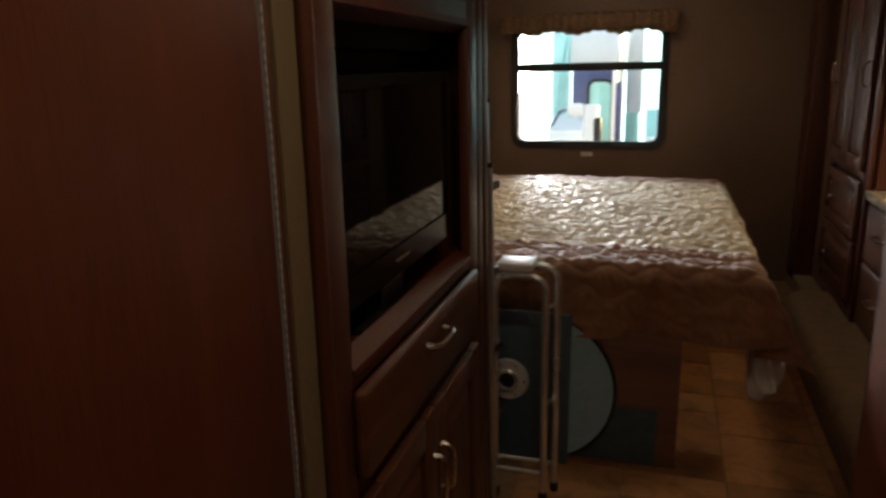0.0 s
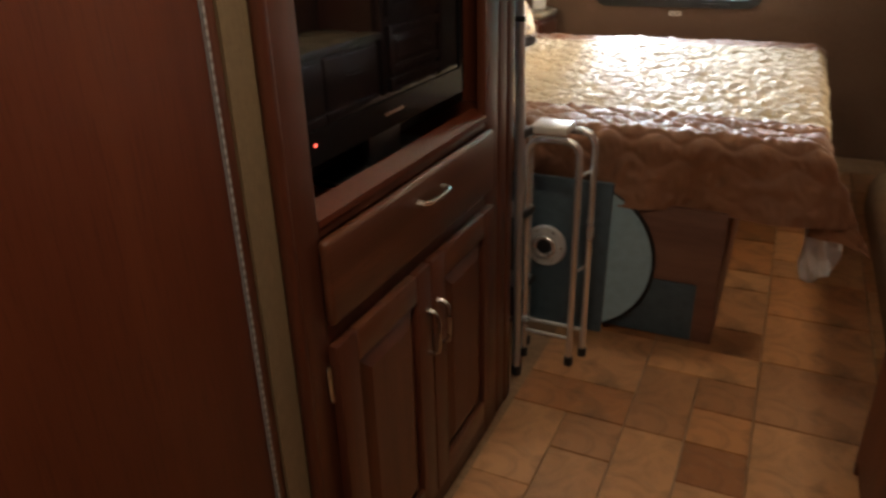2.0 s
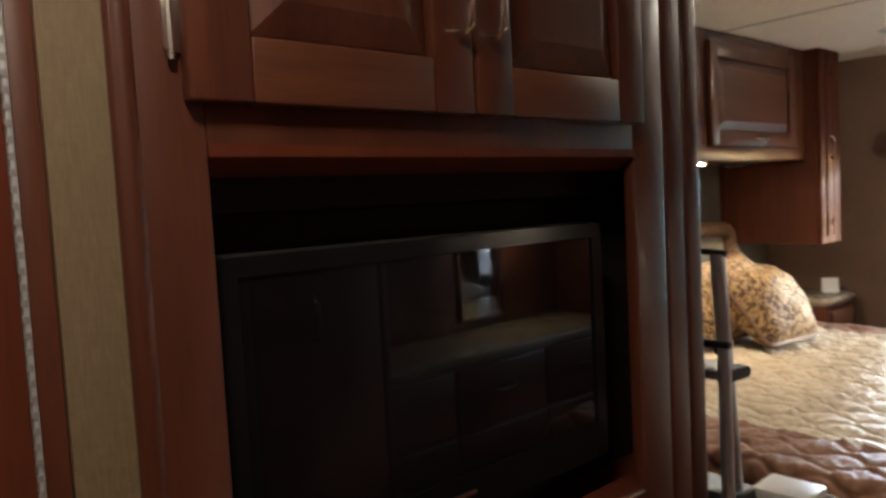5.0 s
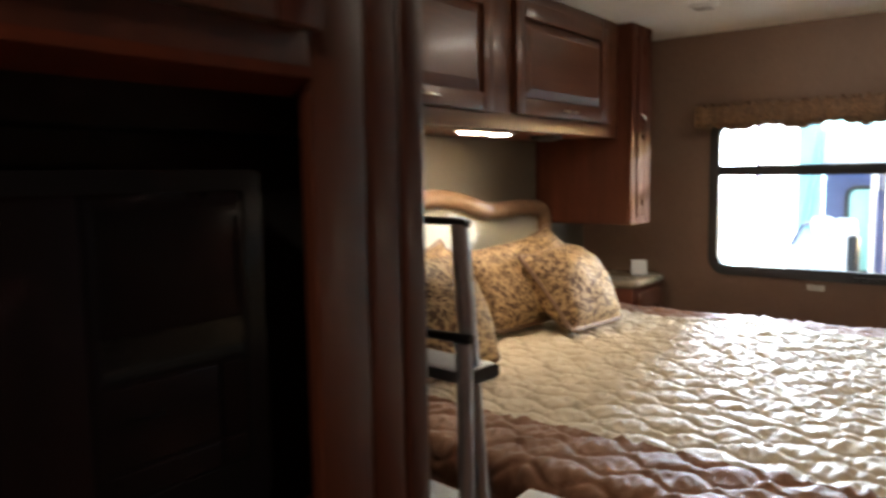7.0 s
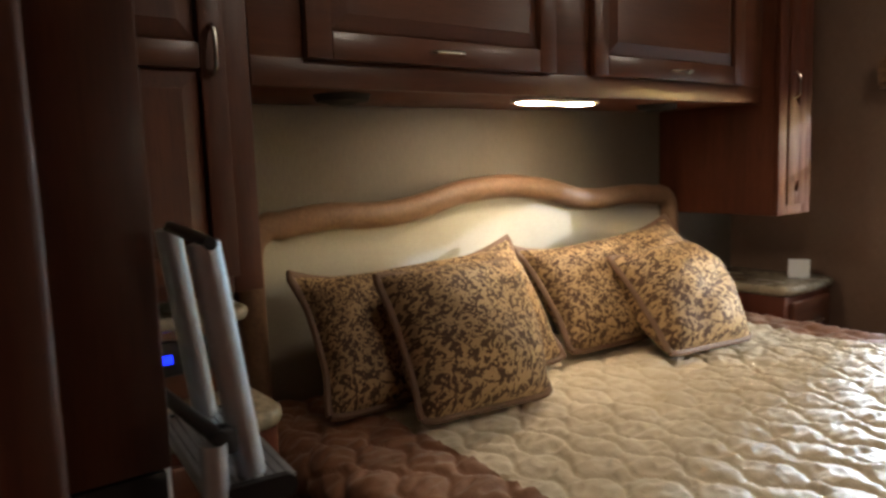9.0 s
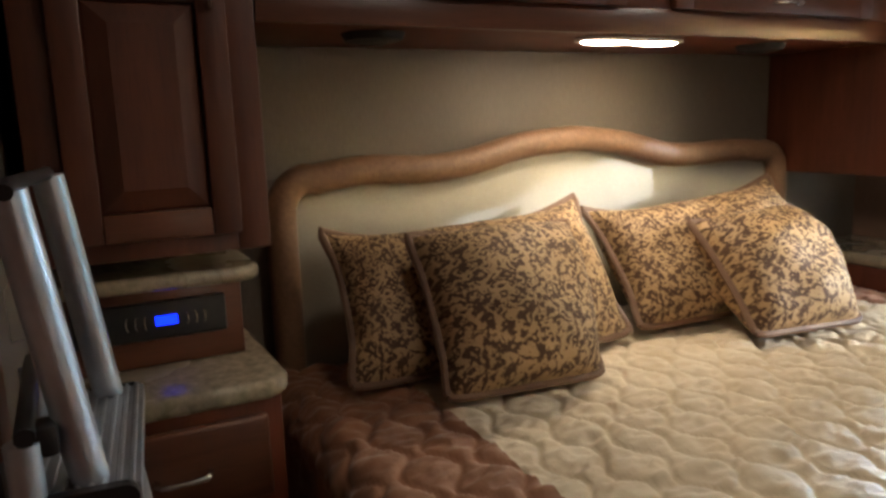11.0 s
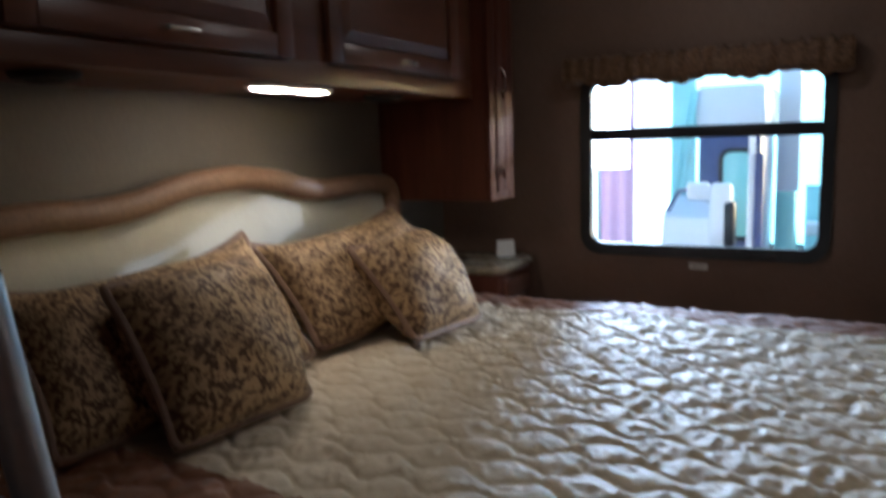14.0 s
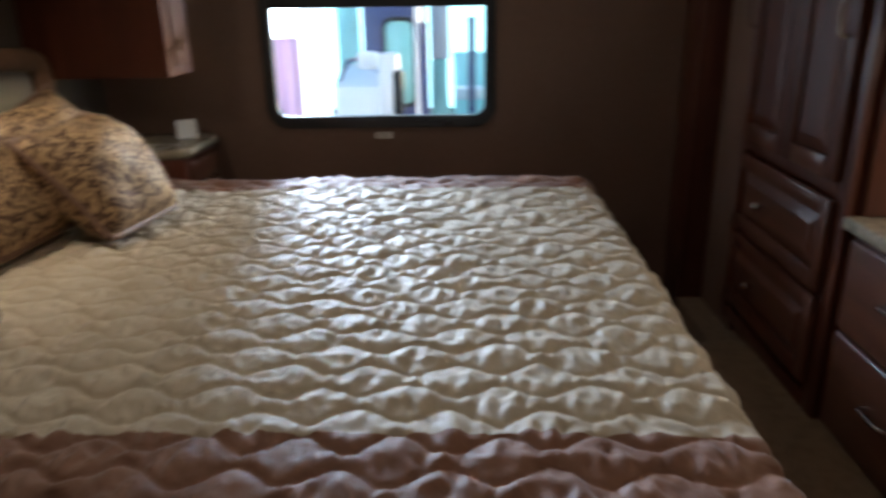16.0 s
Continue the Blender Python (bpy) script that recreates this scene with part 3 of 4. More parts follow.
mat = thing("mattress", (-0.2, 3.9, 0.49), "thick mattress under the quilt", "mattress")
part("body", boxes((-1.15, 0.70, 2.94, 4.84, 0.49, 0.675), bevel=0.04), WHITE_CLOTH, mat)

# quilted bedspread: flat on top, falling over the foot and both sides
TOP, XF, YS, YN = 0.694, 0.712, 2.945, 4.83
Lx, Ly = XF + 1.15, YN - YS


def fold(d, r=0.055):
    """How far out and down a cloth goes that runs d past an edge, with a bend of radius r."""
    if d <= 0:
        return 0.0, 0.0
    a = d / r
    if a < math.pi / 2:
        return r * math.sin(a), r * (1 - math.cos(a))
    return r, r + d - r * math.pi / 2


def seamline(k, ph, a):
    """Where stitch line k runs, in rows, at phase ph."""
    return k + a * math.sin(ph + math.pi * k + 0.55 * math.sin(k * 12.9))


def quilt(u0, u1, v0, v1, step):
    """Points for the stretch of cloth u (west to east) by v (north to south), from the mattress edges."""
    nu, nv = int((u1 - u0) / step) + 1, int((v1 - v0) / step) + 1
    us, vs_ = np.linspace(u0, u1, nu), np.linspace(v0, v1, nv)
    P = np.zeros((nu, nv, 3))
    H = np.zeros((nu, nv))
    for i, u in enumerate(us):
        ox, dx = fold(u - Lx)
        for j, v in enumerate(vs_):
            oy, dy = fold(v - Ly)
            on_, dn = fold(-v)
            dyy = max(dy, dn)
            drop = (dx ** 3 + dyy ** 3) ** (1 / 3)
            x = -1.15 + min(u, Lx) + ox
            y = YN - min(max(v, 0), Ly) - oy + on_
            hang = max(0.0, drop - 0.05)
            wave = 0.16 * hang * math.sin(u * 11 + 1.3 * math.sin(u * 4)) if dyy > dx else 0.12 * hang * math.sin(v * 12)
            x += wave if dx >= dyy and dx > 0.05 else 0
            y -= wave + 0.10 * hang if dy > dx and dy > 0.05 else 0
            if dy > 0.02:
                x += 0.25 * max(0.0, (u - Lx + 0.25)) * min(1.0, dy / 0.2)
            sag = 0.010 * noise.noise((u * 2.1, v * 2.1, 0.3)) + 0.006 * noise.noise((u * 6, v * 6, 2))
            P[i, j] = (x, y, TOP + sag - drop)
            S, A, PER = 0.077, 0.255 + 0.09 * noise.noise((u * 3, v * 3, 4)), 0.155
            uu = u + 0.010 * noise.noise((u * 4, v * 4, 7))
            w = v / S + 0.17 * noise.noise((u * 5, v * 5, 9)) + 0.05 * noise.noise((u * 14, v * 14, 5))
            ph = 2 * math.pi * uu / PER
            k = math.floor(w)
            if w < seamline(k, ph, A):
                k -= 1
            elif w >= seamline(k + 1, ph, A):
                k += 1
            lo, hi = seamline(k, ph, A), seamline(k + 1, ph, A)
            q = min(1.0, max(0.0, (w - lo) / (hi - lo)))
            wide = hi - lo
            puff = math.sin(math.pi * q) ** 0.42
            soft_ = 1.0 - 0.85 * min(1.0, hang / 0.06)
            wr = noise.noise((u * 34 + v * 6, v * 12, 1)) * 0.0078 + (0.4 - abs(noise.noise((u * 40 - v * 9, v * 19, 6)))) * 0.0085 + noise.noise((u * 75, v * 40, 3)) * 0.0022
            H[i, j] = soft_ * (0.0040 + 0.0028 * wide) * puff + 1.35 * wr * puff ** 1.5 - 0.0048 * soft_ * math.exp(-(min(q, 1 - q) * wide / 0.065) ** 2)
    du, dv = np.gradient(P, axis=0), np.gradient(P, axis=1)
    N = np.cross(dv, du)
    N /= np.linalg.norm(N, axis=2, keepdims=True) + 1e-9
    if N[nu // 2, nv // 2, 2] < 0:
        N = -N
    return P + N * H[..., None]


def cloth(name, P, material, parent, label=""):
    nu, nv = P.shape[:2]
    idx = np.arange(nu * nv).reshape(nu, nv)
    faces = np.stack([idx[:-1, :-1], idx[:-1, 1:], idx[1:, 1:], idx[1:, :-1]], axis=-1).reshape(-1, 4)
    me = bpy.data.meshes.new(name)
    me.from_pydata(P.reshape(-1, 3).tolist(), [], faces.tolist())
    me.materials.append(material)
    me.polygons.foreach_set("use_smooth", [True] * len(me.polygons))
    ob = new(name, me)
    ob.parent = parent
    ob.matrix_parent_inverse = Matrix.Translation(-BASES[parent.name])
    if label:
        ob["label"] = label
    return ob


spread = thing("bedspread", (-0.2, 3.9, 0.70), "cream satin bedspread with wavy quilting and brown borders", "bedspread")
SEAM_S, SEAM_N = YN - 3.16, YN - 4.68
cloth("quilted_centre", quilt(0, Lx + 0.14, SEAM_N, SEAM_S, 0.0062), CREAM, spread, "cream satin with wavy quilting")
cloth("south_border", quilt(0, Lx + 0.30, SEAM_S, Ly + 0.262, 0.0068), COCOA, spread, "brown satin quilted border")
cloth("north_border", quilt(0, Lx + 0.30, -0.26, SEAM_N, 0.0115), COCOA, spread, "brown satin quilted border")
cloth("foot_border", quilt(Lx + 0.14, Lx + 0.30, SEAM_N, SEAM_S, 0.0115), COCOA, spread, "brown satin quilted border")


# ---- pillows ----
def pillow(c00, c10, c11, c01, thick, label, sag=0.0):
    """A piped square cushion through four corner points, in order round."""
    A, B, C, D = (Vector(c) for c in (c00, c10, c11, c01))
    centre = (A + B + C + D) / 4
    base = Vector((centre.x, centre.y, min(A.z, B.z, C.z, D.z)))
    p = thing("pillow", base, label, "pillow", "pillows along the headboard")
    nrm = (C - A).cross(D - B).normalized()
    n = 26

    def at(u, v):
        q = A.lerp(B, u).lerp(D.lerp(C, u), v)
        a, b = 2 * u - 1, 2 * v - 1
        pull_in = 0.135
        low = 0.30 if b < 0 else 1.0
        q = q - Vector((0, 0, sag * (1 - a ** 4) * max(0.0, b) ** 2))
        blunt = 0.075 * a ** 8 * b ** 8
        return q + (centre - q) * blunt + (centre - q) * pull_in * ((1 - a ** 4) * b ** 4 * low + (1 - b ** 4) * a ** 4), max(0.0, (1 - a * a) * (1 - b * b)) ** 0.46

    bm = bmesh.new()
    flat_at, wide, tall = {}, (B - A).length, (D - A).length
    for s in (1, -1):
        P = []
        for i in range(n + 1):
            row = []
            for j in range(n + 1):
                q, f = at(i / n, j / n)
                wr = 0.020 * noise.noise(q * 7) + 0.008 * noise.noise(q * 17) + 0.012 * (0.4 - abs(noise.noise(q * 11 + nrm)))
                row.append(q + nrm * s * (thick * f + wr * f))
            P.append(row)
        gv = grid_mesh(bm, P)
        for i in range(n + 1):
            for j in range(n + 1):
                flat_at[gv[i][j]] = (i / n * wide, j / n * tall)
    uv = bm.loops.layers.uv.new("weave")
    for f in bm.faces:
        for lp in f.loops:
            lp[uv].uv = flat_at[lp.vert]
    bmesh.ops.remove_doubles(bm, verts=bm.verts, dist=0.0005)
    part("cover", bm, DAMASK, p)
    loop = [at(k / n, 0)[0] for k in range(n)] + [at(1, k / n)[0] for k in range(n)] + [at(1 - k / n, 1)[0] for k in range(n)] + [at(0, 1 - k / n)[0] for k in range(n + 1)]
    bm = bmesh.new()
    tube(bm, loop, 0.0108, 8)
    part("piping", bm, PIPING, p, "brown satin piping")
    return p


SHAM = "wide brown damask pillow with piping leaning on the headboard"
THROW = "square brown damask cushion propped on a larger pillow"
pillow((-0.865, 2.985, 0.722), (-0.855, 3.820, 0.722), (-1.10, 3.81, 1.090), (-1.105, 3.005, 1.060), 0.110, SHAM, 0.045)
pillow((-0.705, 3.150, 0.722), (-0.655, 3.540, 0.722), (-0.945, 3.655, 1.045), (-0.895, 3.150, 1.060), 0.125, THROW)
pillow((-0.875, 3.815, 0.722), (-0.82, 4.58, 0.722), (-1.05, 4.55, 1.105), (-1.12, 3.795, 1.045), 0.120, SHAM, 0.040)
pillow((-0.665, 4.025, 0.724), (-0.605, 4.39, 0.724), (-0.905, 4.46, 1.020), (-0.885, 3.995, 1.010), 0.125, THROW)


# ---- headboard ----
hb = thing("headboard", (-1.2, 3.86, 0.45), "padded beige headboard with a wavy tan leather frame", "headboard")
HY = [2.965, 3.06, 3.20, 3.36, 3.50, 3.66, 3.87, 4.06, 4.20, 4.34, 4.50, 4.64, 4.745]
HZ = [1.135, 1.168, 1.182, 1.170, 1.182, 1.222, 1.236, 1.212, 1.172, 1.163, 1.172, 1.165, 1.135]


def crest(y):
    return float(np.interp(y, HY, HZ))


ys = np.linspace(HY[0], HY[-1], 80)
zs = np.array([crest(y) for y in ys])
for _ in range(6):
    zs[1:-1] = (zs[:-2] + zs[1:-1] * 2 + zs[2:]) / 4
line = [(-1.185, 2.965, 0.50), (-1.185, 2.965, 0.80), (-1.185, 2.965, 1.06)] + list(arc((-1.185, 2.965, 1.08), (-1.185, 2.965, 1.15), (-1.185, 3.03, zs[5]), 5))
line += [(-1.185, y, z) for y, z in zip(ys, zs) if 3.05 < y < 4.66]
line += list(arc((-1.185, 4.68, zs[-6]), (-1.185, 4.745, 1.15), (-1.185, 4.745, 1.08), 5)) + [(-1.185, 4.745, 0.80), (-1.185, 4.745, 0.50)]
bm = bmesh.new()
tube(bm, line, 0.038, 16)
part("frame_roll", bm, LEATHER, hb, "rolled tan leather frame")
bm = bmesh.new()
P = []
for y, z in zip(ys, zs):
    P.append([(-1.205 + 0.02 * math.sin(math.pi * k / 10) * min(1, 8 * (y - 2.96), 8 * (4.75 - y)), y, 0.5 + (z - 0.5) * k / 10) for k in range(11)])
grid_mesh(bm, P)
part("padding", bm, VINYL, hb, "smooth beige vinyl padding")
part("backing", boxes((-1.238, -1.206, 2.95, 4.76, 0.45, 1.12), bevel=0.002), PLY, hb)


# ---- overhead cabinet above the bed ----
FX = -0.806
oc = thing("overhead_cabinet", (-1.0, 3.8, 1.485), "dark cherry overhead cabinet with two lift-up doors", "cabinet")
part("carcass", boxes((-1.238, FX - 0.018, 2.848, 4.752, 1.488, CEIL - 0.002), bevel=0.003), PANEL, oc)
each("face_frame", [(FX - 0.018, FX, 2.848, 4.752, 1.485, 1.545), (FX - 0.018, FX, 2.848, 2.985, 1.545, CEIL - 0.002), (FX - 0.018, FX, 3.690, 3.865, 1.545, CEIL - 0.002),
                         (FX - 0.018, FX, 4.60, 4.752, 1.545, CEIL - 0.002), (FX - 0.018, FX, 2.985, 3.690, 1.945, CEIL - 0.002), (FX - 0.018, FX, 3.865, 4.60, 1.945, CEIL - 0.002)], CHERRY_Y, oc, 0.002)
FO = on(EAST, FX + 0.001)
cabinet_door("door", oc, 2.966, 3.700, 1.543, 1.952, FO, (3.328, 1.572), level=True, fw=0.06, length=0.085)
cabinet_door("door", oc, 3.852, 4.615, 1.545, 1.952, FO, (4.24, 1.572), level=True, fw=0.06, length=0.085)

for y in (3.134, 4.352):
    sp = thing("speaker", (-0.95, y, 1.478), "round black speaker under the overhead cabinet", "speaker", "speakers over the bed")
    bm = bmesh.new()
    bmesh.ops.create_cone(bm, cap_ends=True, segments=28, radius1=0.062, radius2=0.07, depth=0.016, matrix=Matrix.Translation((-0.95, y, 1.479)))
    part("rim", bm, MATT_BLACK, sp)
    bm = bmesh.new()
    bmesh.ops.create_cone(bm, cap_ends=True, segments=24, radius1=0.03, radius2=0.054, depth=0.008, matrix=Matrix.Translation((-0.95, y, 1.468)))
    part("grille", bm, MATT_BLACK, sp)


def twin_lamp(name, centre, along, label, lens, drop=0.016, size=0.135, group="", bulge=0.006):
    """Two lozenge lenses in one white housing, hung under a surface."""
    c = Vector(centre)
    lamp = thing(name, centre, label, "lamp", group)
    m = Matrix.Translation(c) @ (Matrix.Rotation(radians(90), 4, "Z") if along == "y" else Matrix.Identity(4))
    bm = bmesh.new()
    outline(bm, rounded(-size - 0.012, size + 0.012, -0.042, 0.042, 0.038), m @ Matrix.Translation((0, 0, -drop * 0.5)), drop * 0.5)
    part("housing", bm, WHITE_PLASTIC, lamp)
    for s in (-1, 1):
        bm = bmesh.new()
        P = []
        for i in range(13):
            a = math.pi * i / 12
            row = []
            for j in range(9):
                b = math.pi * j / 8
                row.append(m @ Vector((s * size * 0.54 + 0.5 * size * 0.88 * -math.cos(a), 0.034 * -math.cos(b) * (math.sin(a) ** 0.5 if 0 < i < 12 else 0), -drop * 0.5 - bulge * math.sin(a) * math.sin(b))))
            P.append(row)
        grid_mesh(bm, P)
        part("lens", bm, lens, lamp, "lit frosted lens")
    return lamp


twin_lamp("reading_lamp", (-0.90, 3.812, 1.484), "y", "lit twin-lens lamp under the overhead cabinet", LENS, size=0.15, bulge=0.0055)


# ---- tall cabinets and nightstands beside the bed ----
def tall_cabinet(y0, y1, fx, z0, hand, label, sink=0.001, finish=None):
    c = thing("wall_cabinet", ((fx - 1.24) / 2, (y0 + y1) / 2, z0), label, "cabinet", "cabinets beside the bed")
    part("carcass", boxes((-1.238, fx - 0.02, y0, y1, z0, CEIL - 0.002), bevel=0.003), finish or PANEL, c)
    each("face_frame", [(fx - 0.02, fx, y0, y0 + 0.06, z0, CEIL - 0.002), (fx - 0.02, fx, y1 - 0.06, y1, z0, CEIL - 0.002), (fx - 0.02, fx, y0 + 0.06, y1 - 0.06, z0, z0 + 0.05),
                             (fx - 0.02, fx, y0 + 0.06, y1 - 0.06, 1.93, CEIL - 0.002)], finish or CHERRY, c, 0.003)
    cabinet_door("door", c, y0 + 0.055, y1 - 0.055, z0 + 0.035, 1.945, on(EAST, fx + sink), (hand, 1.545), mid=1.535, fw=0.05, length=0.085, finish=finish)
    return c


tall_cabinet(2.455, 2.845, FX + 0.004, 1.072, 2.762, "tall dark cherry wall cabinet over a nightstand")
tall_cabinet(4.755, 4.985, -0.735, 1.085, 4.83, "dark cherry wall cabinet between bed and window wall", -0.013, DULL_CHERRY)


def nightstand(y0, y1, top, fx, label, hand):
    s = thing("nightstand", ((fx - 1.2) / 2, (y0 + y1) / 2, 0.0), label, "nightstand", "nightstands")
    part("body", boxes((-1.236, fx - 0.03, y0 + 0.01, y1 - 0.02, 0.0, top - 0.04), bevel=0.003), PANEL, s)
    M_ = on(EAST, fx - 0.029)
    cabinet_door("drawer_front", s, y0 + 0.05, y1 - 0.05, top - 0.225, top - 0.065, M_, ((y0 + y1) / 2 + hand, top - 0.15), level=True, flat=True, length=0.09)
    cabinet_door("drawer_front", s, y0 + 0.05, y1 - 0.05, top - 0.405, top - 0.245, M_, ((y0 + y1) / 2 + hand, top - 0.33), level=True, flat=True, length=0.09)
    bm = bmesh.new()
    outline(bm, [(-1.236, y0), (fx - 0.06, y0)] + [(fx - 0.06 + 0.06 * math.sin(a), y0 + 0.06 - 0.06 * math.cos(a)) for a in (0.3, 0.8, 1.3)] +
            [(fx - 0.06 + 0.06 * math.cos(a), y1 - 0.06 + 0.06 * math.sin(a)) for a in (0.2, 0.6, 1.0, 1.4)] + [(-1.236, y1)], Matrix.Translation((0, 0, top - 0.038)), 0.038)
    es = [e for e in bm.edges if abs(e.verts[0].co.z - e.verts[1].co.z) < 1e-5]
    bmesh.ops.bevel(bm, geom=es, offset=0.014, segments=3, affect="EDGES", profile=0.5)
    part("counter", bm, STONE, s, "mottled tan solid-surface top with rounded edge")
    return s


ns = nightstand(2.43, 2.845, 0.845, -0.70, "dark cherry nightstand with a tan stone-look top", 0.0)
nightstand(4.90, 5.288, 0.80, -0.755, "dark cherry nightstand with a tan stone-look top by the window wall", 0.0)

rs = thing("radio_shelf", (-1.05, 2.63, 0.845), "cherry radio housing with a rounded tan ledge", "shelf")
part("housing", boxes((-1.236, -0.90, 2.445, 2.80, 0.846, 1.005), bevel=0.004), CHERRY_Y, rs)
bm = bmesh.new()
outline(bm, [(-1.236, 2.435), (-0.83, 2.435)] + [(-0.87 + 0.05 * math.cos(a), 2.78 + 0.05 * math.sin(a)) for a in (0, 0.4, 0.8, 1.2, 1.55)] + [(-1.236, 2.83)], Matrix.Translation((0, 0, 1.006)), 0.03)
es = [e for e in bm.edges if abs(e.verts[0].co.z - e.verts[1].co.z) < 1e-5]
bmesh.ops.bevel(bm, geom=es, offset=0.012, segments=3, affect="EDGES", profile=0.5)
part("ledge", bm, STONE, rs, "rounded tan stone-look ledge")
radio = thing("radio", (-0.9, 2.645, 0.90), "black radio with a lit blue display", "radio")
part("front", boxes((-0.90, -0.882, 2.49, 2.765, 0.902, 0.975), bevel=0.005), BLACK, radio)
part("display", boxes((-0.882, -0.8805, 2.633, 2.673, 0.930, 0.948), bevel=0), DISPLAY, radio, "glowing blue display")
for s in (-1, 1):
    for k in range(3):
        bm = bmesh.new()
        c0 = 2.653 + s * (0.034 + 0.016 * k)
        tube(bm, [(-0.881, c0 + s * 0.006 * math.cos(a), 0.938 + 0.013 * math.sin(a)) for a in (-1.3, -0.8, -0.3, 0.3, 0.8, 1.3)], 0.0012, 6)
        part("button", bm, NICKEL, radio, "thin silver curved button")
card = thing("card", (-0.80, 5.13, 0.80), "small white folded card standing on the nightstand", "card")
bm = bmesh.new()
box(bm, -0.04, 0.04, -0.0015, 0.0015, 0, 0.075, m=Matrix.Translation((-0.85, 5.15, 0.801)) @ Matrix.Rotation(radians(35), 4, "Z") @ Matrix.Rotation(radians(-12), 4, "X"))
box(bm, -0.04, 0.04, -0.0015, 0.0015, 0, 0.073, m=Matrix.Translation((-0.85, 5.15, 0.801)) @ Matrix.Rotation(radians(35), 4, "Z") @ Matrix.Translation((0, 0.032, 0)) @ Matrix.Rotation(radians(12), 4, "X"))
part("paper", bm, PAPER, card)


# ---- step ladder ----
lad = thing("step_ladder", (-0.25, 2.52, 0.0), "silver aluminium step ladder with black end caps", "ladder")
lad.location = (-0.257, 2.526, 0.0)


def rail_y(z, x):
    return 2.473 + (1.25 - z) * 0.131 - (x + 0.036) * 0.12


def rail_x(z, x):
    return x - (1.25 - z) * (0.05 if x < -0.1 else 0.014)


RX = (-0.222, -0.036)
for x in RX:
    foot = (rail_x(0, x), rail_y(0.0, x))
    bm = bmesh.new()
    tube(bm, [(x, rail_y(1.255, x), 1.255), (*foot, 0.012)], 0.0142, 14)
    r = part("rail", bm, ALU, lad)
    bm = bmesh.new()
    tube(bm, [(*foot, 0.0), (*foot, 0.03)], 0.018, 12)
    part("foot_cap", bm, BLACK, r, "black rubber foot")
bm = bmesh.new()
tube(bm, [(RX[0] - 0.004, rail_y(1.255, RX[0]), 1.22), (RX[0] - 0.004, rail_y(1.255, RX[0]), 1.25), (RX[0] + 0.01, rail_y(1.255, RX[0]), 1.258), (RX[1] - 0.01, rail_y(1.255, RX[1]), 1.258), (RX[1] + 0.018, rail_y(1.255, RX[1]), 1.255)], 0.0062, 10)
part("top_bar", bm, BLACK, lad, "black top bar")
for z in (1.03, 0.775, 0.52, 0.265):
    a_, b_ = Vector((rail_x(z, RX[0]) - 0.018, rail_y(z, RX[0]), z)), Vector((rail_x(z, RX[1]) + 0.022, rail_y(z, RX[1]), z))
    yaw = math.atan2(b_.y - a_.y, b_.x - a_.x)
    m_ = Matrix.Translation(a_) @ Matrix.Rotation(yaw, 4, "Z")
    ln = (b_ - a_).length
    comb = [(-0.045, -0.018), (0.035, -0.018), (0.035, -0.001)]
    for k in range(8):
        yy = 0.031 - k * 0.0095
        comb += [(yy, -0.001), (yy - 0.001, 0.0016), (yy - 0.004, 0.0016), (yy - 0.005, -0.001)]
    comb += [(-0.045, -0.001)]
    bm = bmesh.new()
    outline(bm, comb, m_ @ Matrix(((0, 0, 1, 0), (1, 0, 0, 0), (0, 1, 0, 0), (0, 0, 0, 1))), ln)
    st = part("step", bm, ALU, lad, "ribbed aluminium step")
    for x, w_ in ((-0.001, 0.003), (ln + 0.003, 0.010)):
        bm = bmesh.new()
        outline(bm, rounded(-0.044, 0.034, -0.020, 0.002, 0.0105), m_ @ Matrix(((0, 0, 1, x - w_ / 2), (1, 0, 0, 0), (0, 1, 0, 0), (0, 0, 0, 1))), w_)
        part("end_cap", bm, BLACK, st, "black oval step end cap")
for x, y in ((-0.215, 2.462), (-0.022, 2.462)):
    bm = bmesh.new()
    tube(bm, [(x, y, 1.075), (x + 0.01, y - 0.005, 0.02)], 0.0125, 12)
    r = part("rear_leg", bm, ALU, lad)
    bm = bmesh.new()
    tube(bm, [(x + 0.01, y - 0.005, 0.0), (x + 0.01, y - 0.005, 0.03)], 0.016, 12)
    part("foot_cap", bm, BLACK, r, "black rubber foot")
bm = bmesh.new()
tube(bm, [(-0.232, 2.462, 1.03), (-0.232, 2.462, 1.075), (-0.215, 2.463, 1.082), (-0.010, 2.465, 1.082)], 0.0075, 10)
part("rear_bar", bm, BLACK, lad, "black plastic cross bar")
bm = bmesh.new()
box(bm, -0.045, -0.018, 2.464, 2.486, 1.060, 1.085, bevel=0.005)
part("clip", bm, BLACK, lad)
bm = bmesh.new()
outline(bm, [(-0.011, 0.0), (0.011, 0.006), (0.013, 0.05), (0.0, 0.075), (-0.012, 0.05)], Matrix.Translation((-0.262, 2.455, 1.09)) @ Matrix.Rotation(radians(80), 4, "Z") @ Matrix.Rotation(radians(90), 4, "X"), 0.0012)
part("tag", bm, PAPER, lad, "small white paper tag")


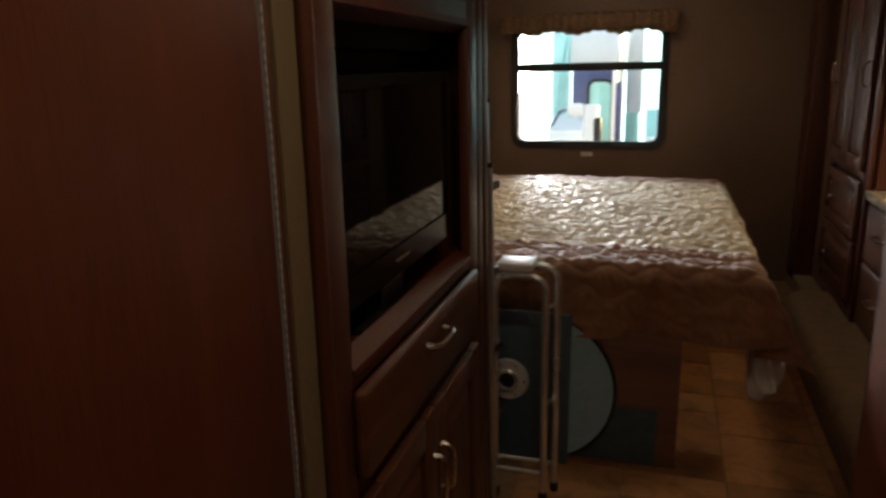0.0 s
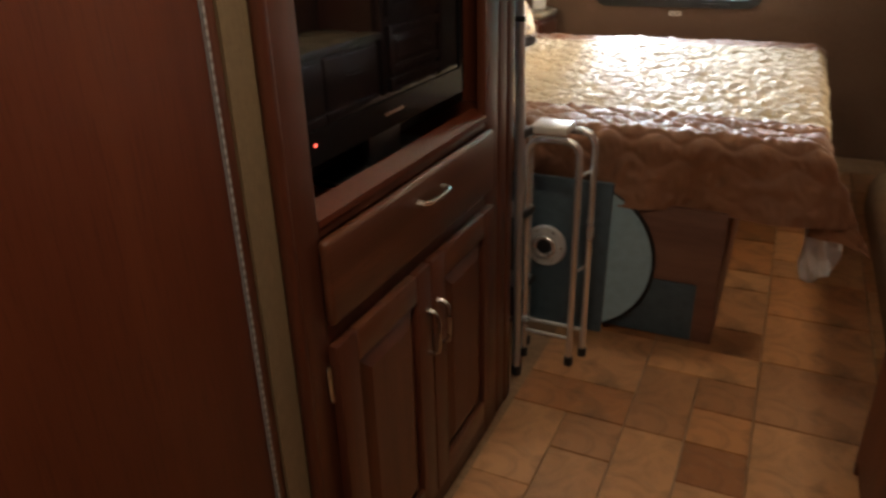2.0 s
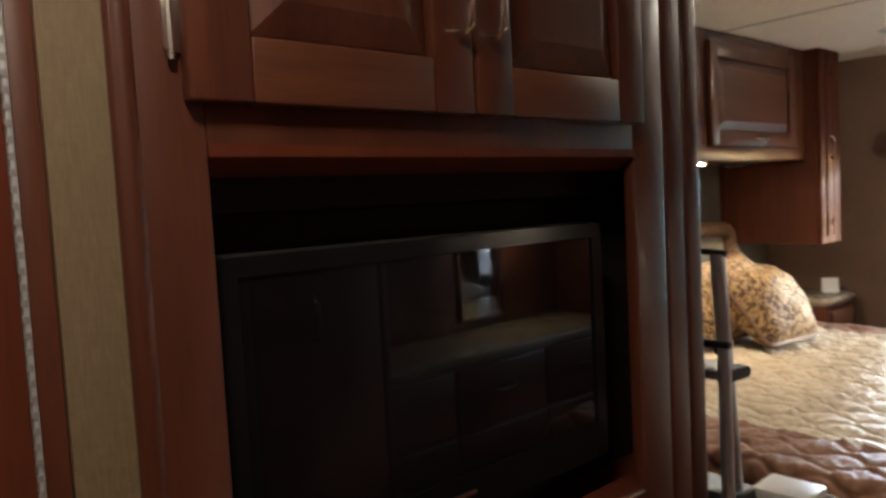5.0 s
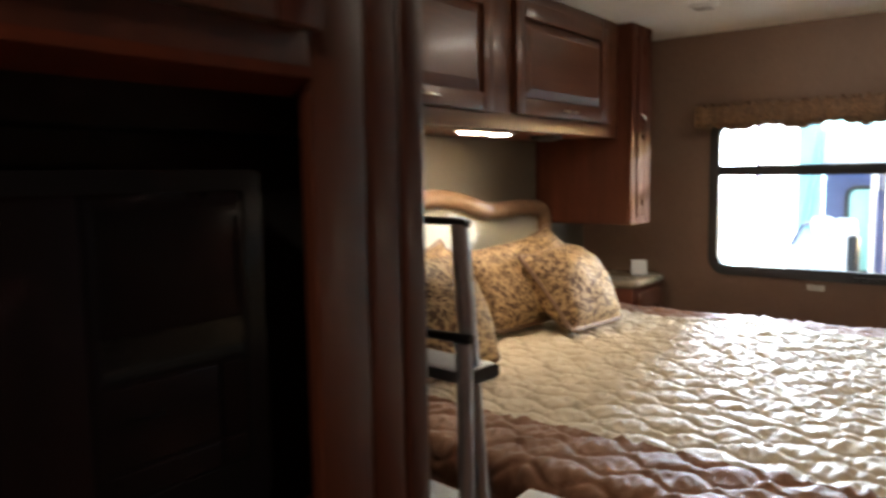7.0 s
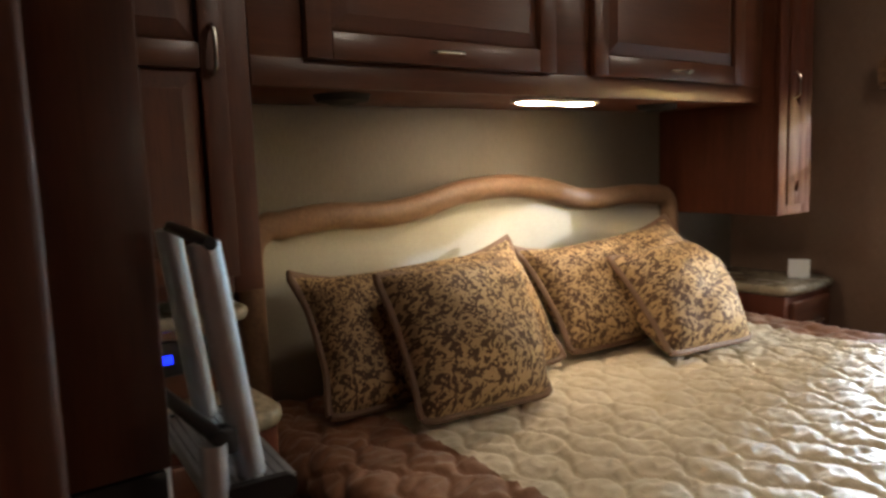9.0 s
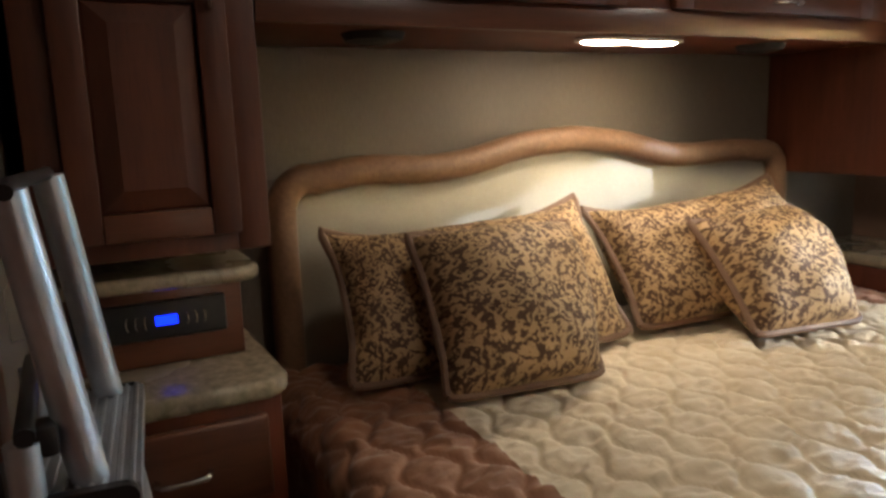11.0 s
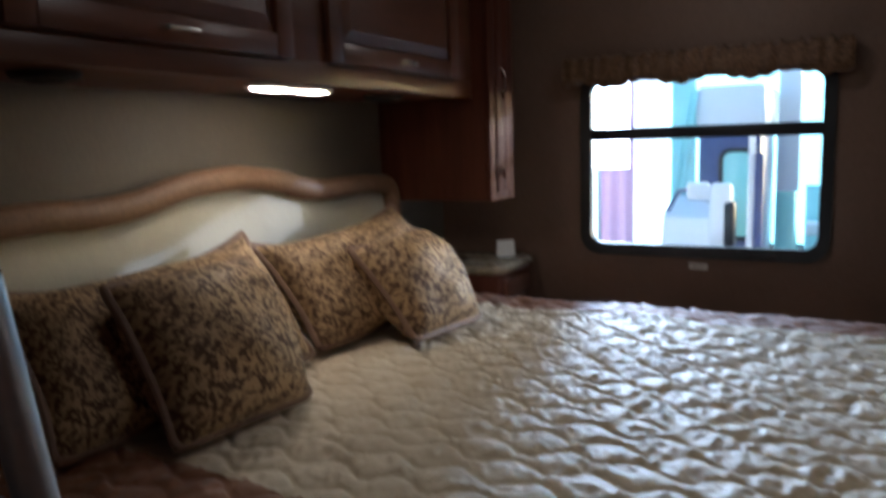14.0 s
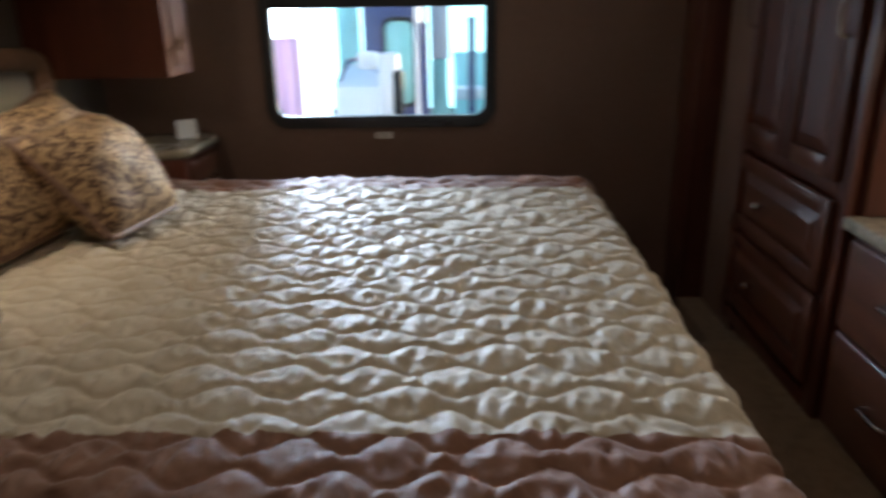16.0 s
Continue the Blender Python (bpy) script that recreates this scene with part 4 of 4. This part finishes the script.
# ---- folded chrome stool, table parts and cloth beside the bed ----
stool = thing("folding_stool", (0.07, 2.63, 0.0), "folded chrome step stool with tube legs", "stool")
for y, x0, x1, h in ((2.575, -0.036, 0.118, 0.740), (2.645, -0.052, 0.144, 0.756)):
    bm = bmesh.new()
    pts = [(x0, y, 0.0), (x0, y, h - 0.06)] + list(arc((x0, y, h - 0.05), (x0, y, h), (x0 + 0.05, y, h), 5)) + list(arc((x1 - 0.05, y, h), (x1, y, h), (x1, y, h - 0.05), 5)) + [(x1, y, 0.0)]
    tube(bm, pts, 0.0115, 12)
    fr = part("tube_frame", bm, CHROME, stool, "bent chrome tube")
    for x in (x0, x1):
        bm = bmesh.new()
        tube(bm, [(x, y, -0.0), (x, y, 0.03)], 0.0145, 12)
        part("rubber_foot", bm, BLACK, fr)
    bm = bmesh.new()
    tube(bm, [(x0, y, 0.095), (x1, y, 0.095)], 0.008, 10)
    part("cross_bar", bm, CHROME, stool)
part("tread", boxes((-0.03, 0.08, 2.56, 2.66, 0.757, 0.78), bevel=0.006), WHITE_PLASTIC, stool, "pale grey tread")
for z in (0.33, 0.64):
    bm = bmesh.new()
    tube(bm, [(0.118, 2.565, z), (0.144, 2.655, z)], 0.005, 8)
    part("rivet", bm, CHROME, stool)
bm = bmesh.new()
tube(bm, [(-0.075, 2.56, 0.13), (-0.02, 2.567, 0.14)], 0.014, 10)
part("clamp", bm, CHROME, stool)

board = thing("folded_board", (-0.06, 2.83, 0.0), "dark navy board standing against the bed base", "board")
bm = bmesh.new()
box(bm, -0.28, 0.165, -0.012, 0.012, 0.0, 0.535, bevel=0.004, m=Matrix.Translation((0, 2.815, 0.0)) @ Matrix.Rotation(radians(-4), 4, "X"))
part("panel", bm, NAVY, board)
bm = bmesh.new()
mh = Matrix.Translation((-0.045, 2.822, 0.295)) @ Matrix.Rotation(radians(86), 4, "X")
bmesh.ops.create_cone(bm, cap_ends=True, segments=32, radius1=0.074, radius2=0.068, depth=0.012, matrix=mh @ Matrix.Translation((0, 0, 0.0145)))
fl = part("leg_flange", bm, CAST, board, "round chrome table-leg flange")
bm = bmesh.new()
tube(bm, [mh @ Vector((0.034 * math.cos(a), 0.034 * math.sin(a), 0.026)) for a in (2 * math.pi * k / 24 for k in range(25))], 0.009, 8)
part("socket_ring", bm, CHROME, fl)
# Black disc put in for the shade inside the recessed socket.
bm = bmesh.new()
bmesh.ops.create_cone(bm, cap_ends=True, segments=24, radius1=0.026, radius2=0.026, depth=0.004, matrix=mh @ Matrix.Translation((0, 0, 0.0225)))
part("socket", bm, BLACK, fl, "black disc for the shade in the leg socket")
for k in range(6):
    a = math.pi * k / 3
    bm = bmesh.new()
    bmesh.ops.create_cone(bm, cap_ends=True, segments=8, radius1=0.005, radius2=0.004, depth=0.004, matrix=mh @ Matrix.Translation((0.058 * math.cos(a), 0.058 * math.sin(a), 0.022)))
    part("screw", bm, NICKEL, fl)

disc = thing("round_tabletop", (0.08, 2.85, 0.0), "round blue-grey tabletop leaning on the bed base", "tabletop")
bm = bmesh.new()
bmesh.ops.create_cone(bm, cap_ends=True, segments=64, radius1=0.262, radius2=0.262, depth=0.018, matrix=Matrix.Translation((0.052, 2.846, 0.264)) @ Matrix.Rotation(radians(87), 4, "X"))
bmesh.ops.bevel(bm, geom=[e for e in bm.edges if len(e.link_faces) == 2 and any(len(f.verts) > 10 for f in e.link_faces)], offset=0.004, segments=2, affect="EDGES")
part("top", bm, BLUE_GREY, disc)
bm = bmesh.new()
mr = Matrix.Translation((0.052, 2.846, 0.264)) @ Matrix.Rotation(radians(87), 4, "X")
tube(bm, [mr @ Vector((0.2615 * math.cos(a), 0.2615 * math.sin(a), 0)) for a in (2 * math.pi * k / 64 for k in range(65))], 0.0075, 8)
part("edge_band", bm, BLACK, disc, "black rubber edge band")

bag = thing("white_bundle", (0.78, 3.05, 0.15), "crumpled white cloth hanging under the bed corner", "cloth")
P = []
for i in range(29):
    a = 2 * math.pi * i / 28
    row = []
    for k in range(13):
        s = k / 12
        w = (0.042 + 0.009 * math.sin(3 * a + 4 * s) + 0.008 * math.sin(7 * a - 5 * s)) * (0.75 + 0.5 * math.sin(math.pi * s * 0.9)) * (0.5 if k == 12 else 1)
        row.append((0.785 + 0.9 * w * math.cos(a) + 0.02 * s, 3.06 + w * math.sin(a), 0.44 - 0.22 * s + 0.02 * math.cos(a)))
    P.append(row)
bm = bmesh.new()
grid_mesh(bm, P)
part("cloth", bm, WHITE_CLOTH, bag)


# ---- east side: wardrobe, dresser, corridor cupboard ----
bm = bmesh.new()
ledge = [(1.052, 0.0), (1.052, 0.10)] + [(1.052 + 0.10 * (1 - math.cos(a)), 0.10 + 0.10 * math.sin(a)) for a in (k * math.pi / 16 for k in range(1, 9))] + [(1.66, 0.20), (1.66, 0.0)]
rows_ = []
for k, y in enumerate((2.42, 2.9, 3.4, 3.9, 4.40, 4.47, 4.53, 4.56)):
    s_ = 1.0 if k < 5 else (0.96, 0.85, 0.6)[k - 5]
    rows_.append([bm.verts.new((x + (1 - s_) * 0.12 * (x < 1.3), y, z * s_)) for x, z in ledge])
for p, q in zip(rows_, rows_[1:]):
    for k in range(len(ledge)):
        k2 = (k + 1) % len(ledge)
        bm.faces.new((p[k], p[k2], q[k2], q[k]))
bm.faces.new(rows_[0])
bm.faces.new(list(reversed(rows_[-1])))
box(bm, 1.20, 1.66, 4.562, 5.29, 0.0, 0.11)
solid("platform", bm, CARPET, "rounded beige carpeted ledge below the wardrobe", "platform", kind="structure")
EX = 1.265
ward = thing("wardrobe", (1.46, 4.36, 0.20), "dark cherry wardrobe with a tall door over drawers", "wardrobe")
part("carcass", boxes((EX + 0.02, 1.655, 3.985, 4.735, 0.19, CEIL - 0.002), bevel=0.003), PANEL, ward)
each("face_frame", [(EX, EX + 0.02, 3.985, 4.045, 0.19, CEIL - 0.002), (EX, EX + 0.02, 4.675, 4.735, 0.19, CEIL - 0.002), (EX, EX + 0.02, 4.045, 4.675, 0.19, 0.24),
                         (EX, EX + 0.02, 4.045, 4.675, 0.83, 0.88), (EX, EX + 0.02, 4.045, 4.675, 1.93, CEIL - 0.002)], CHERRY, ward, 0.002)
WM = on(WEST, EX - 0.001)
cabinet_door("door", ward, 4.035, 4.355, 0.87, 1.94, WM, (4.07, 1.28), fw=0.055)
cabinet_door("door", ward, 4.361, 4.685, 0.87, 1.94, WM, (4.66, 1.28), fw=0.055)
for z0, z1, zk in ((0.56, 0.82, 0.69), (0.285, 0.545, 0.416)):
    d = raised("drawer_front", ward, 4.035, 4.685, z0, z1, WM, CHERRY_Y, CHERRY_Y, fw=0.05)
    if zk:
        bm = bmesh.new()
        bmesh.ops.create_uvsphere(bm, u_segments=14, v_segments=10, radius=0.014, matrix=Matrix.Translation((EX - 0.042, 4.44, zk)))
        tube(bm, [(EX - 0.02, 4.44, zk), (EX - 0.042, 4.44, zk)], 0.006, 8)
        part("knob", bm, NICKEL, d, "small nickel knob")
solid("wall_return", boxes((1.30, 1.66, 4.737, 5.06, 0.10, CEIL), bevel=0), WALL, "brown wallcovering strip beside the wardrobe", "wall", kind="structure")
solid("trim", boxes((1.20, 1.34, 5.062, 5.29, 0.07, CEIL), bevel=0.004), CHERRY, "dark cherry corner post", "trim", kind="structure")

dres = thing("dresser", (1.46, 3.2, 0.20), "dark cherry dresser with a tan stone-look top", "dresser")
part("carcass", boxes((EX + 0.03, 1.655, 2.41, 3.98, 0.19, 0.76), bevel=0.003), PANEL, dres)
DM = on(WEST, EX + 0.029)
for u0, u1 in ((2.44, 2.94), (2.95, 3.45), (3.46, 3.96)):
    for z0, z1 in ((0.50, 0.745), (0.215, 0.49)):
        cabinet_door("drawer_front", dres, u0, u1, z0, z1, DM, ((u0 + u1) / 2, (z0 + z1) / 2 + 0.02), level=True, flat=True, length=0.1)
bm = bmesh.new()
box(bm, EX - 0.01, 1.657, 2.405, 3.982, 0.762, 0.80, bevel=0.012, seg=3)
part("counter", bm, STONE, dres, "mottled tan solid-surface top")
part("back_panel", boxes((1.63, 1.657, 2.405, 3.982, 0.802, 1.24), bevel=0.002), CHERRY_Y, dres, "cherry back panel")
part("end_panel", boxes((EX + 0.03, 1.628, 3.955, 3.982, 0.802, 1.24), bevel=0.002), CHERRY, dres)
mir = thing("wall_mirror", (1.62, 3.3, 0.86), "small plain mirror above the dresser", "mirror")
part("plate", boxes((1.622, 1.628, 3.30, 3.56, 0.85, 1.18), bevel=0.001), MIRROR, mir)
part("frame", boxes((1.616, 1.629, 3.285, 3.30, 0.835, 1.195), (1.616, 1.629, 3.56, 3.575, 0.835, 1.195), (1.616, 1.629, 3.30, 3.56, 0.835, 0.85), (1.616, 1.629, 3.30, 3.56, 1.18, 1.195), bevel=0.002), CHERRY, mir)
ov = thing("overhead_cabinet", (1.5, 3.2, 1.24), "dark cherry overhead cabinet above the dresser", "cabinet")
part("carcass", boxes((1.34, 1.657, 2.405, 3.982, 1.242, CEIL - 0.002), bevel=0.003), PANEL, ov)
for u0, u1 in ((2.44, 2.94), (2.95, 3.45), (3.46, 3.95)):
    cabinet_door("door", ov, u0, u1, 1.265, 1.95, on(WEST, 1.339), ((u0 + u1) / 2, 1.30), level=True)
twin_lamp("counter_lamp", (1.49, 3.54, 1.24), "y", "lit twin-lens lamp under the dresser cabinet", DIM_LENS, size=0.15, bulge=0.012)

cup = thing("cupboard", (1.05, 2.15, 0.0), "glossy dark cherry corridor cupboard", "cupboard")
CX = 0.925
part("carcass", boxes((CX + 0.022, 1.655, 1.935, 2.395, 0.0, CEIL - 0.002), bevel=0.003), PANEL, cup)
CM = on(WEST, CX + 0.021)
GLOSS = wood("glossy_cherry", (0.085, 0.019, 0.008), (0.150, 0.036, 0.015), (0.19, 0.05, 0.022), "z", 0.5)
GLOSS.node_tree.nodes["Principled BSDF"].inputs["Specular IOR Level"].default_value = 0.35
bm = bmesh.new()
box(bm, 1.985, 2.365, 0.06, 1.94, 0, 0.021, bevel=0.004, m=CM)
d = part("door", bm, GLOSS, cup, "flat glossy cherry door")
part("handle", pull(on(WEST, CX), 2.15, 1.095, 0.11, reach=0.03, r=0.0055), NICKEL, d, "brushed nickel bow handle")
part("stile", boxes((CX + 0.004, CX + 0.022, 1.935, 1.98, 0.0, CEIL - 0.002), (CX + 0.004, CX + 0.022, 2.37, 2.395, 0.0, CEIL - 0.002), bevel=0.003), CHERRY, cup)
for y in (1.86, 1.70):
    solid("trim", boxes((0.925, 0.944, y, y + 0.055, 0, CEIL), bevel=0.005), CHERRY, "cherry stile on the corridor wall", "trim", kind="structure")


# ---- ceiling fittings ----
twin_lamp("ceiling_lamp", (0.03, 3.22, CEIL), "x", "lit twin-lens ceiling lamp", CEIL_LENS, size=0.12, group="ceiling lamps", bulge=0.022)
twin_lamp("ceiling_lamp", (0.05, 4.60, CEIL), "x", "lit twin-lens ceiling lamp", CEIL_LENS, size=0.12, group="ceiling lamps", bulge=0.022)
# Added lamps, out of view, that brighten the corridor and cabinet.
for y in (1.20, -0.3):
    twin_lamp("ceiling_lamp", (0.47, y, CEIL), "x", "unseen twin-lens lamp added to light the corridor", ADDED_LENS, size=0.12, group="ceiling lamps")
for x, y in ((-0.33, 2.99), (-0.17, 3.72), (-0.39, 4.65)):
    sp = thing("ceiling_vent", (x, y, CEIL), "round white ceiling vent", "vent", "ceiling vents")
    bm = bmesh.new()
    bmesh.ops.create_cone(bm, cap_ends=True, segments=32, radius1=0.052, radius2=0.064, depth=0.012, matrix=Matrix.Translation((x, y, CEIL - 0.006)))
    part("rim", bm, WHITE_PLASTIC, sp)
    for k in range(4):
        bm = bmesh.new()
        box(bm, x - 0.034, x + 0.034, y - 0.030 + 0.017 * k, y - 0.022 + 0.017 * k, CEIL - 0.0155, CEIL - 0.012, bevel=0.001)
        part("slat", bm, SEAM, sp)


# ---- outside the window ----
GZ = -0.95
bm = bmesh.new()
box(bm, -300, 300, -300, 300, GZ - 0.3, GZ)
solid("ground", bm, ASPHALT, "grey asphalt yard", "ground", kind="structure")
# Self-lit slabs put in for the overexposed daylight behind the yard.
WHITE_GLOW = glow("glowing_white_backdrop", (0.95, 0.97, 1.0), 1.7)
TEAL_GLOW = glow("glowing_teal_backdrop", (0.40, 0.88, 0.90), 1.7)
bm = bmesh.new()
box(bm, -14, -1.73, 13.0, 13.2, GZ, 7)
solid("backdrop", bm, WHITE_GLOW, "plain glowing white slab in place of the bright distance", "backdrop", kind="structure")
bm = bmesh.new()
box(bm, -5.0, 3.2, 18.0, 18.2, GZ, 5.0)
solid("backdrop", bm, TEAL_GLOW, "plain glowing teal slab in place of the bright distance", "backdrop", kind="structure")
van = thing("parked_motorhome", (-0.8, 8.6, GZ), "white parked motorhome with a dark cab window", "motorhome")
bm = bmesh.new()
outline(bm, [(7.32, -0.5), (7.9, -0.5), (7.9, 0.86), (7.6, 0.83), (7.38, 0.74), (7.32, 0.5)], Matrix(((0, 0, 1, -0.62), (1, 0, 0, 0), (0, 1, 0, 0), (0, 0, 0, 1))), 0.36)
part("bonnet", bm, VAN_WHITE, van)
part("cab", boxes((-0.48, -0.05, 7.92, 9.2, GZ + 0.45, 1.34), bevel=0.04), VAN_DARK, van, "dark blue cab side")
part("roof", boxes((-0.52, -0.02, 7.95, 9.25, 1.342, 1.66), bevel=0.05), VAN_WHITE, van, "white roof above the cab")
part("windscreen", boxes((-0.68, -0.51, 7.95, 8.0, 0.80, 1.9), bevel=0.01), TEAL, van, "pale teal windscreen")
for x0, x1 in ((-0.655, -0.545), (-0.60, -0.50)):
    bm = bmesh.new()
    tube(bm, [(x0, 7.93, 0.84), (x1, 7.93, 1.62)], 0.012, 8)
    part("pillar", bm, TEAL, van)
bm = bmesh.new()
ring(bm, rounded(-0.33, -0.07, 0.52, 1.20, 0.08), rounded(-0.30, -0.095, 0.55, 1.17, 0.06), on(SOUTH, 7.92), 0.03)
part("window_frame", bm, BLACK, van)
part("window_glass", boxes((-0.30, -0.095, 7.898, 7.912, 0.55, 1.17), bevel=0.002), GREEN_GLASS, van, "greenish cab window")
part("mirror", boxes((-0.41, -0.26, 7.03, 7.09, 0.89, 1.01), (-0.265, -0.13, 7.0, 7.12, 0.60, 1.0), bevel=0.03), VAN_WHITE, van, "white wing mirror")
part("mirror_glass", boxes((-0.175, -0.105, 6.985, 7.10, 0.60, 0.89), bevel=0.025), BLACK, van)
bm = bmesh.new()
tube(bm, [(-0.62, 7.5, 0.76), (-0.50, 7.3, 0.93), (-0.40, 7.08, 0.96)], 0.014, 8)
part("mirror_arm", bm, VAN_DARK, van)
for x in (-0.45, -0.12):
    w = bmesh.new()
    bmesh.ops.create_cone(w, cap_ends=True, segments=32, radius1=0.42, radius2=0.42, depth=0.2, matrix=Matrix.Translation((x, 8.3 if x < -0.3 else 8.9, GZ + 0.42)) @ Matrix.Rotation(radians(90), 4, "Y"))
    part("wheel", w, BLACK, van)
banner = thing("banner", (-1.25, 8.6, GZ), "pale pink upright banner in the yard", "banner")
bm = bmesh.new()
grid_mesh(bm, [[(-1.43 + 0.3 * i / 16, 8.6 + 0.02 * math.sin(i * 0.9), 0.2 + 1.62 * k / 8 - (0.07 * abs(i - 8) / 8 if k == 8 else 0)) for k in range(9)] for i in range(17)])
part("cloth", bm, VAN_FLAG, banner)
part("pole", boxes((-1.45, -1.42, 8.59, 8.62, GZ, 1.85), bevel=0.003), VAN_WHITE, banner)
post = thing("awning_post", (0.06, 6.5, GZ), "dark and white upright post outside the window", "post")
part("pole", boxes((0.045, 0.090, 6.475, 6.525, GZ, 1.20), bevel=0.006), VAN_DARK, post)
part("upper_pole", boxes((0.062, 0.070, 6.49, 6.51, 1.20, 1.36), bevel=0.002), VAN_DARK, post)
part("cover_strip", boxes((0.012, 0.030, 6.48, 6.52, GZ, 1.36), (0.030, 0.0445, 6.49, 6.51, GZ, 1.36), bevel=0.003), VAN_WHITE, post, "white cover strip")
shed = thing("teal_structure", (0.3, 9.3, GZ), "pale green and white framed structure in the yard", "building")
part("column", boxes((-0.01, 0.16, 9.0, 9.1, 0.80, 2.9), bevel=0.01), VAN_WHITE, shed)
part("plinth", boxes((-0.01, 0.14, 9.0, 9.12, GZ, 0.795), bevel=0.01), GREEN_GLASS, shed)
part("wall", boxes((0.18, 1.4, 10.4, 10.6, GZ, 0.75), bevel=0.01), TEAL, shed)
part("shelf", boxes((0.20, 0.5, 9.9, 10.2, 0.30, 0.42), bevel=0.02), VAN_WHITE, shed)
part("beam", boxes((-1.4, 0.6, 9.6, 9.75, 2.05, 2.12), bevel=0.01), VAN_DARK, shed)
for k in range(3):
    bm = bmesh.new()
    box(bm, -0.035, 0.035, -0.03, 0.03, 0, 2.1, bevel=0.004, m=Matrix.Translation((0.24 + 0.13 * k, 9.5, GZ)) @ Matrix.Rotation(radians(-6 + 6 * k), 4, "Y"))
    part("brace", bm, VAN_DARK if k == 1 else GREEN_GLASS, shed)


# ---- floor tiles ----
def tile_mesh(w, h):
    bm = bmesh.new()
    g = 0.0016
    box(bm, g, w - g, g, h - g, -0.006, 0.0, bevel=0)
    top = [v for v in bm.verts if v.co.z > -0.001]
    for v in top:
        v.co.x += 0.0014 if v.co.x < w / 2 else -0.0014
        v.co.y += 0.0014 if v.co.y < h / 2 else -0.0014
    return mesh_of("tile", bm, TILE, False)


UNIT = 0.166
kinds = {(a, b): tile_mesh(a * UNIT, b * UNIT) for a, b in ((1, 1), (2, 1), (1, 2), (2, 2))}
rng = random.Random(11)
NX, NY = 8, 27
used = set()
for j in range(NY):
    for i in range(NX):
        if (i, j) in used:
            continue
        opts = [k for k in ((2, 2), (1, 2), (2, 1), (2, 1), (1, 1)) if i + k[0] <= NX and j + k[1] <= NY and all((i + p, j + q) not in used for p in range(k[0]) for q in range(k[1]))]
        k = rng.choice(opts)
        used |= {(i + p, j + q) for p in range(k[0]) for q in range(k[1])}
        ob = new("tile", kinds[k])
        ob.location = (0.018 + i * UNIT, 0.51 + j * UNIT, 0.0)
        ob.parent = floor
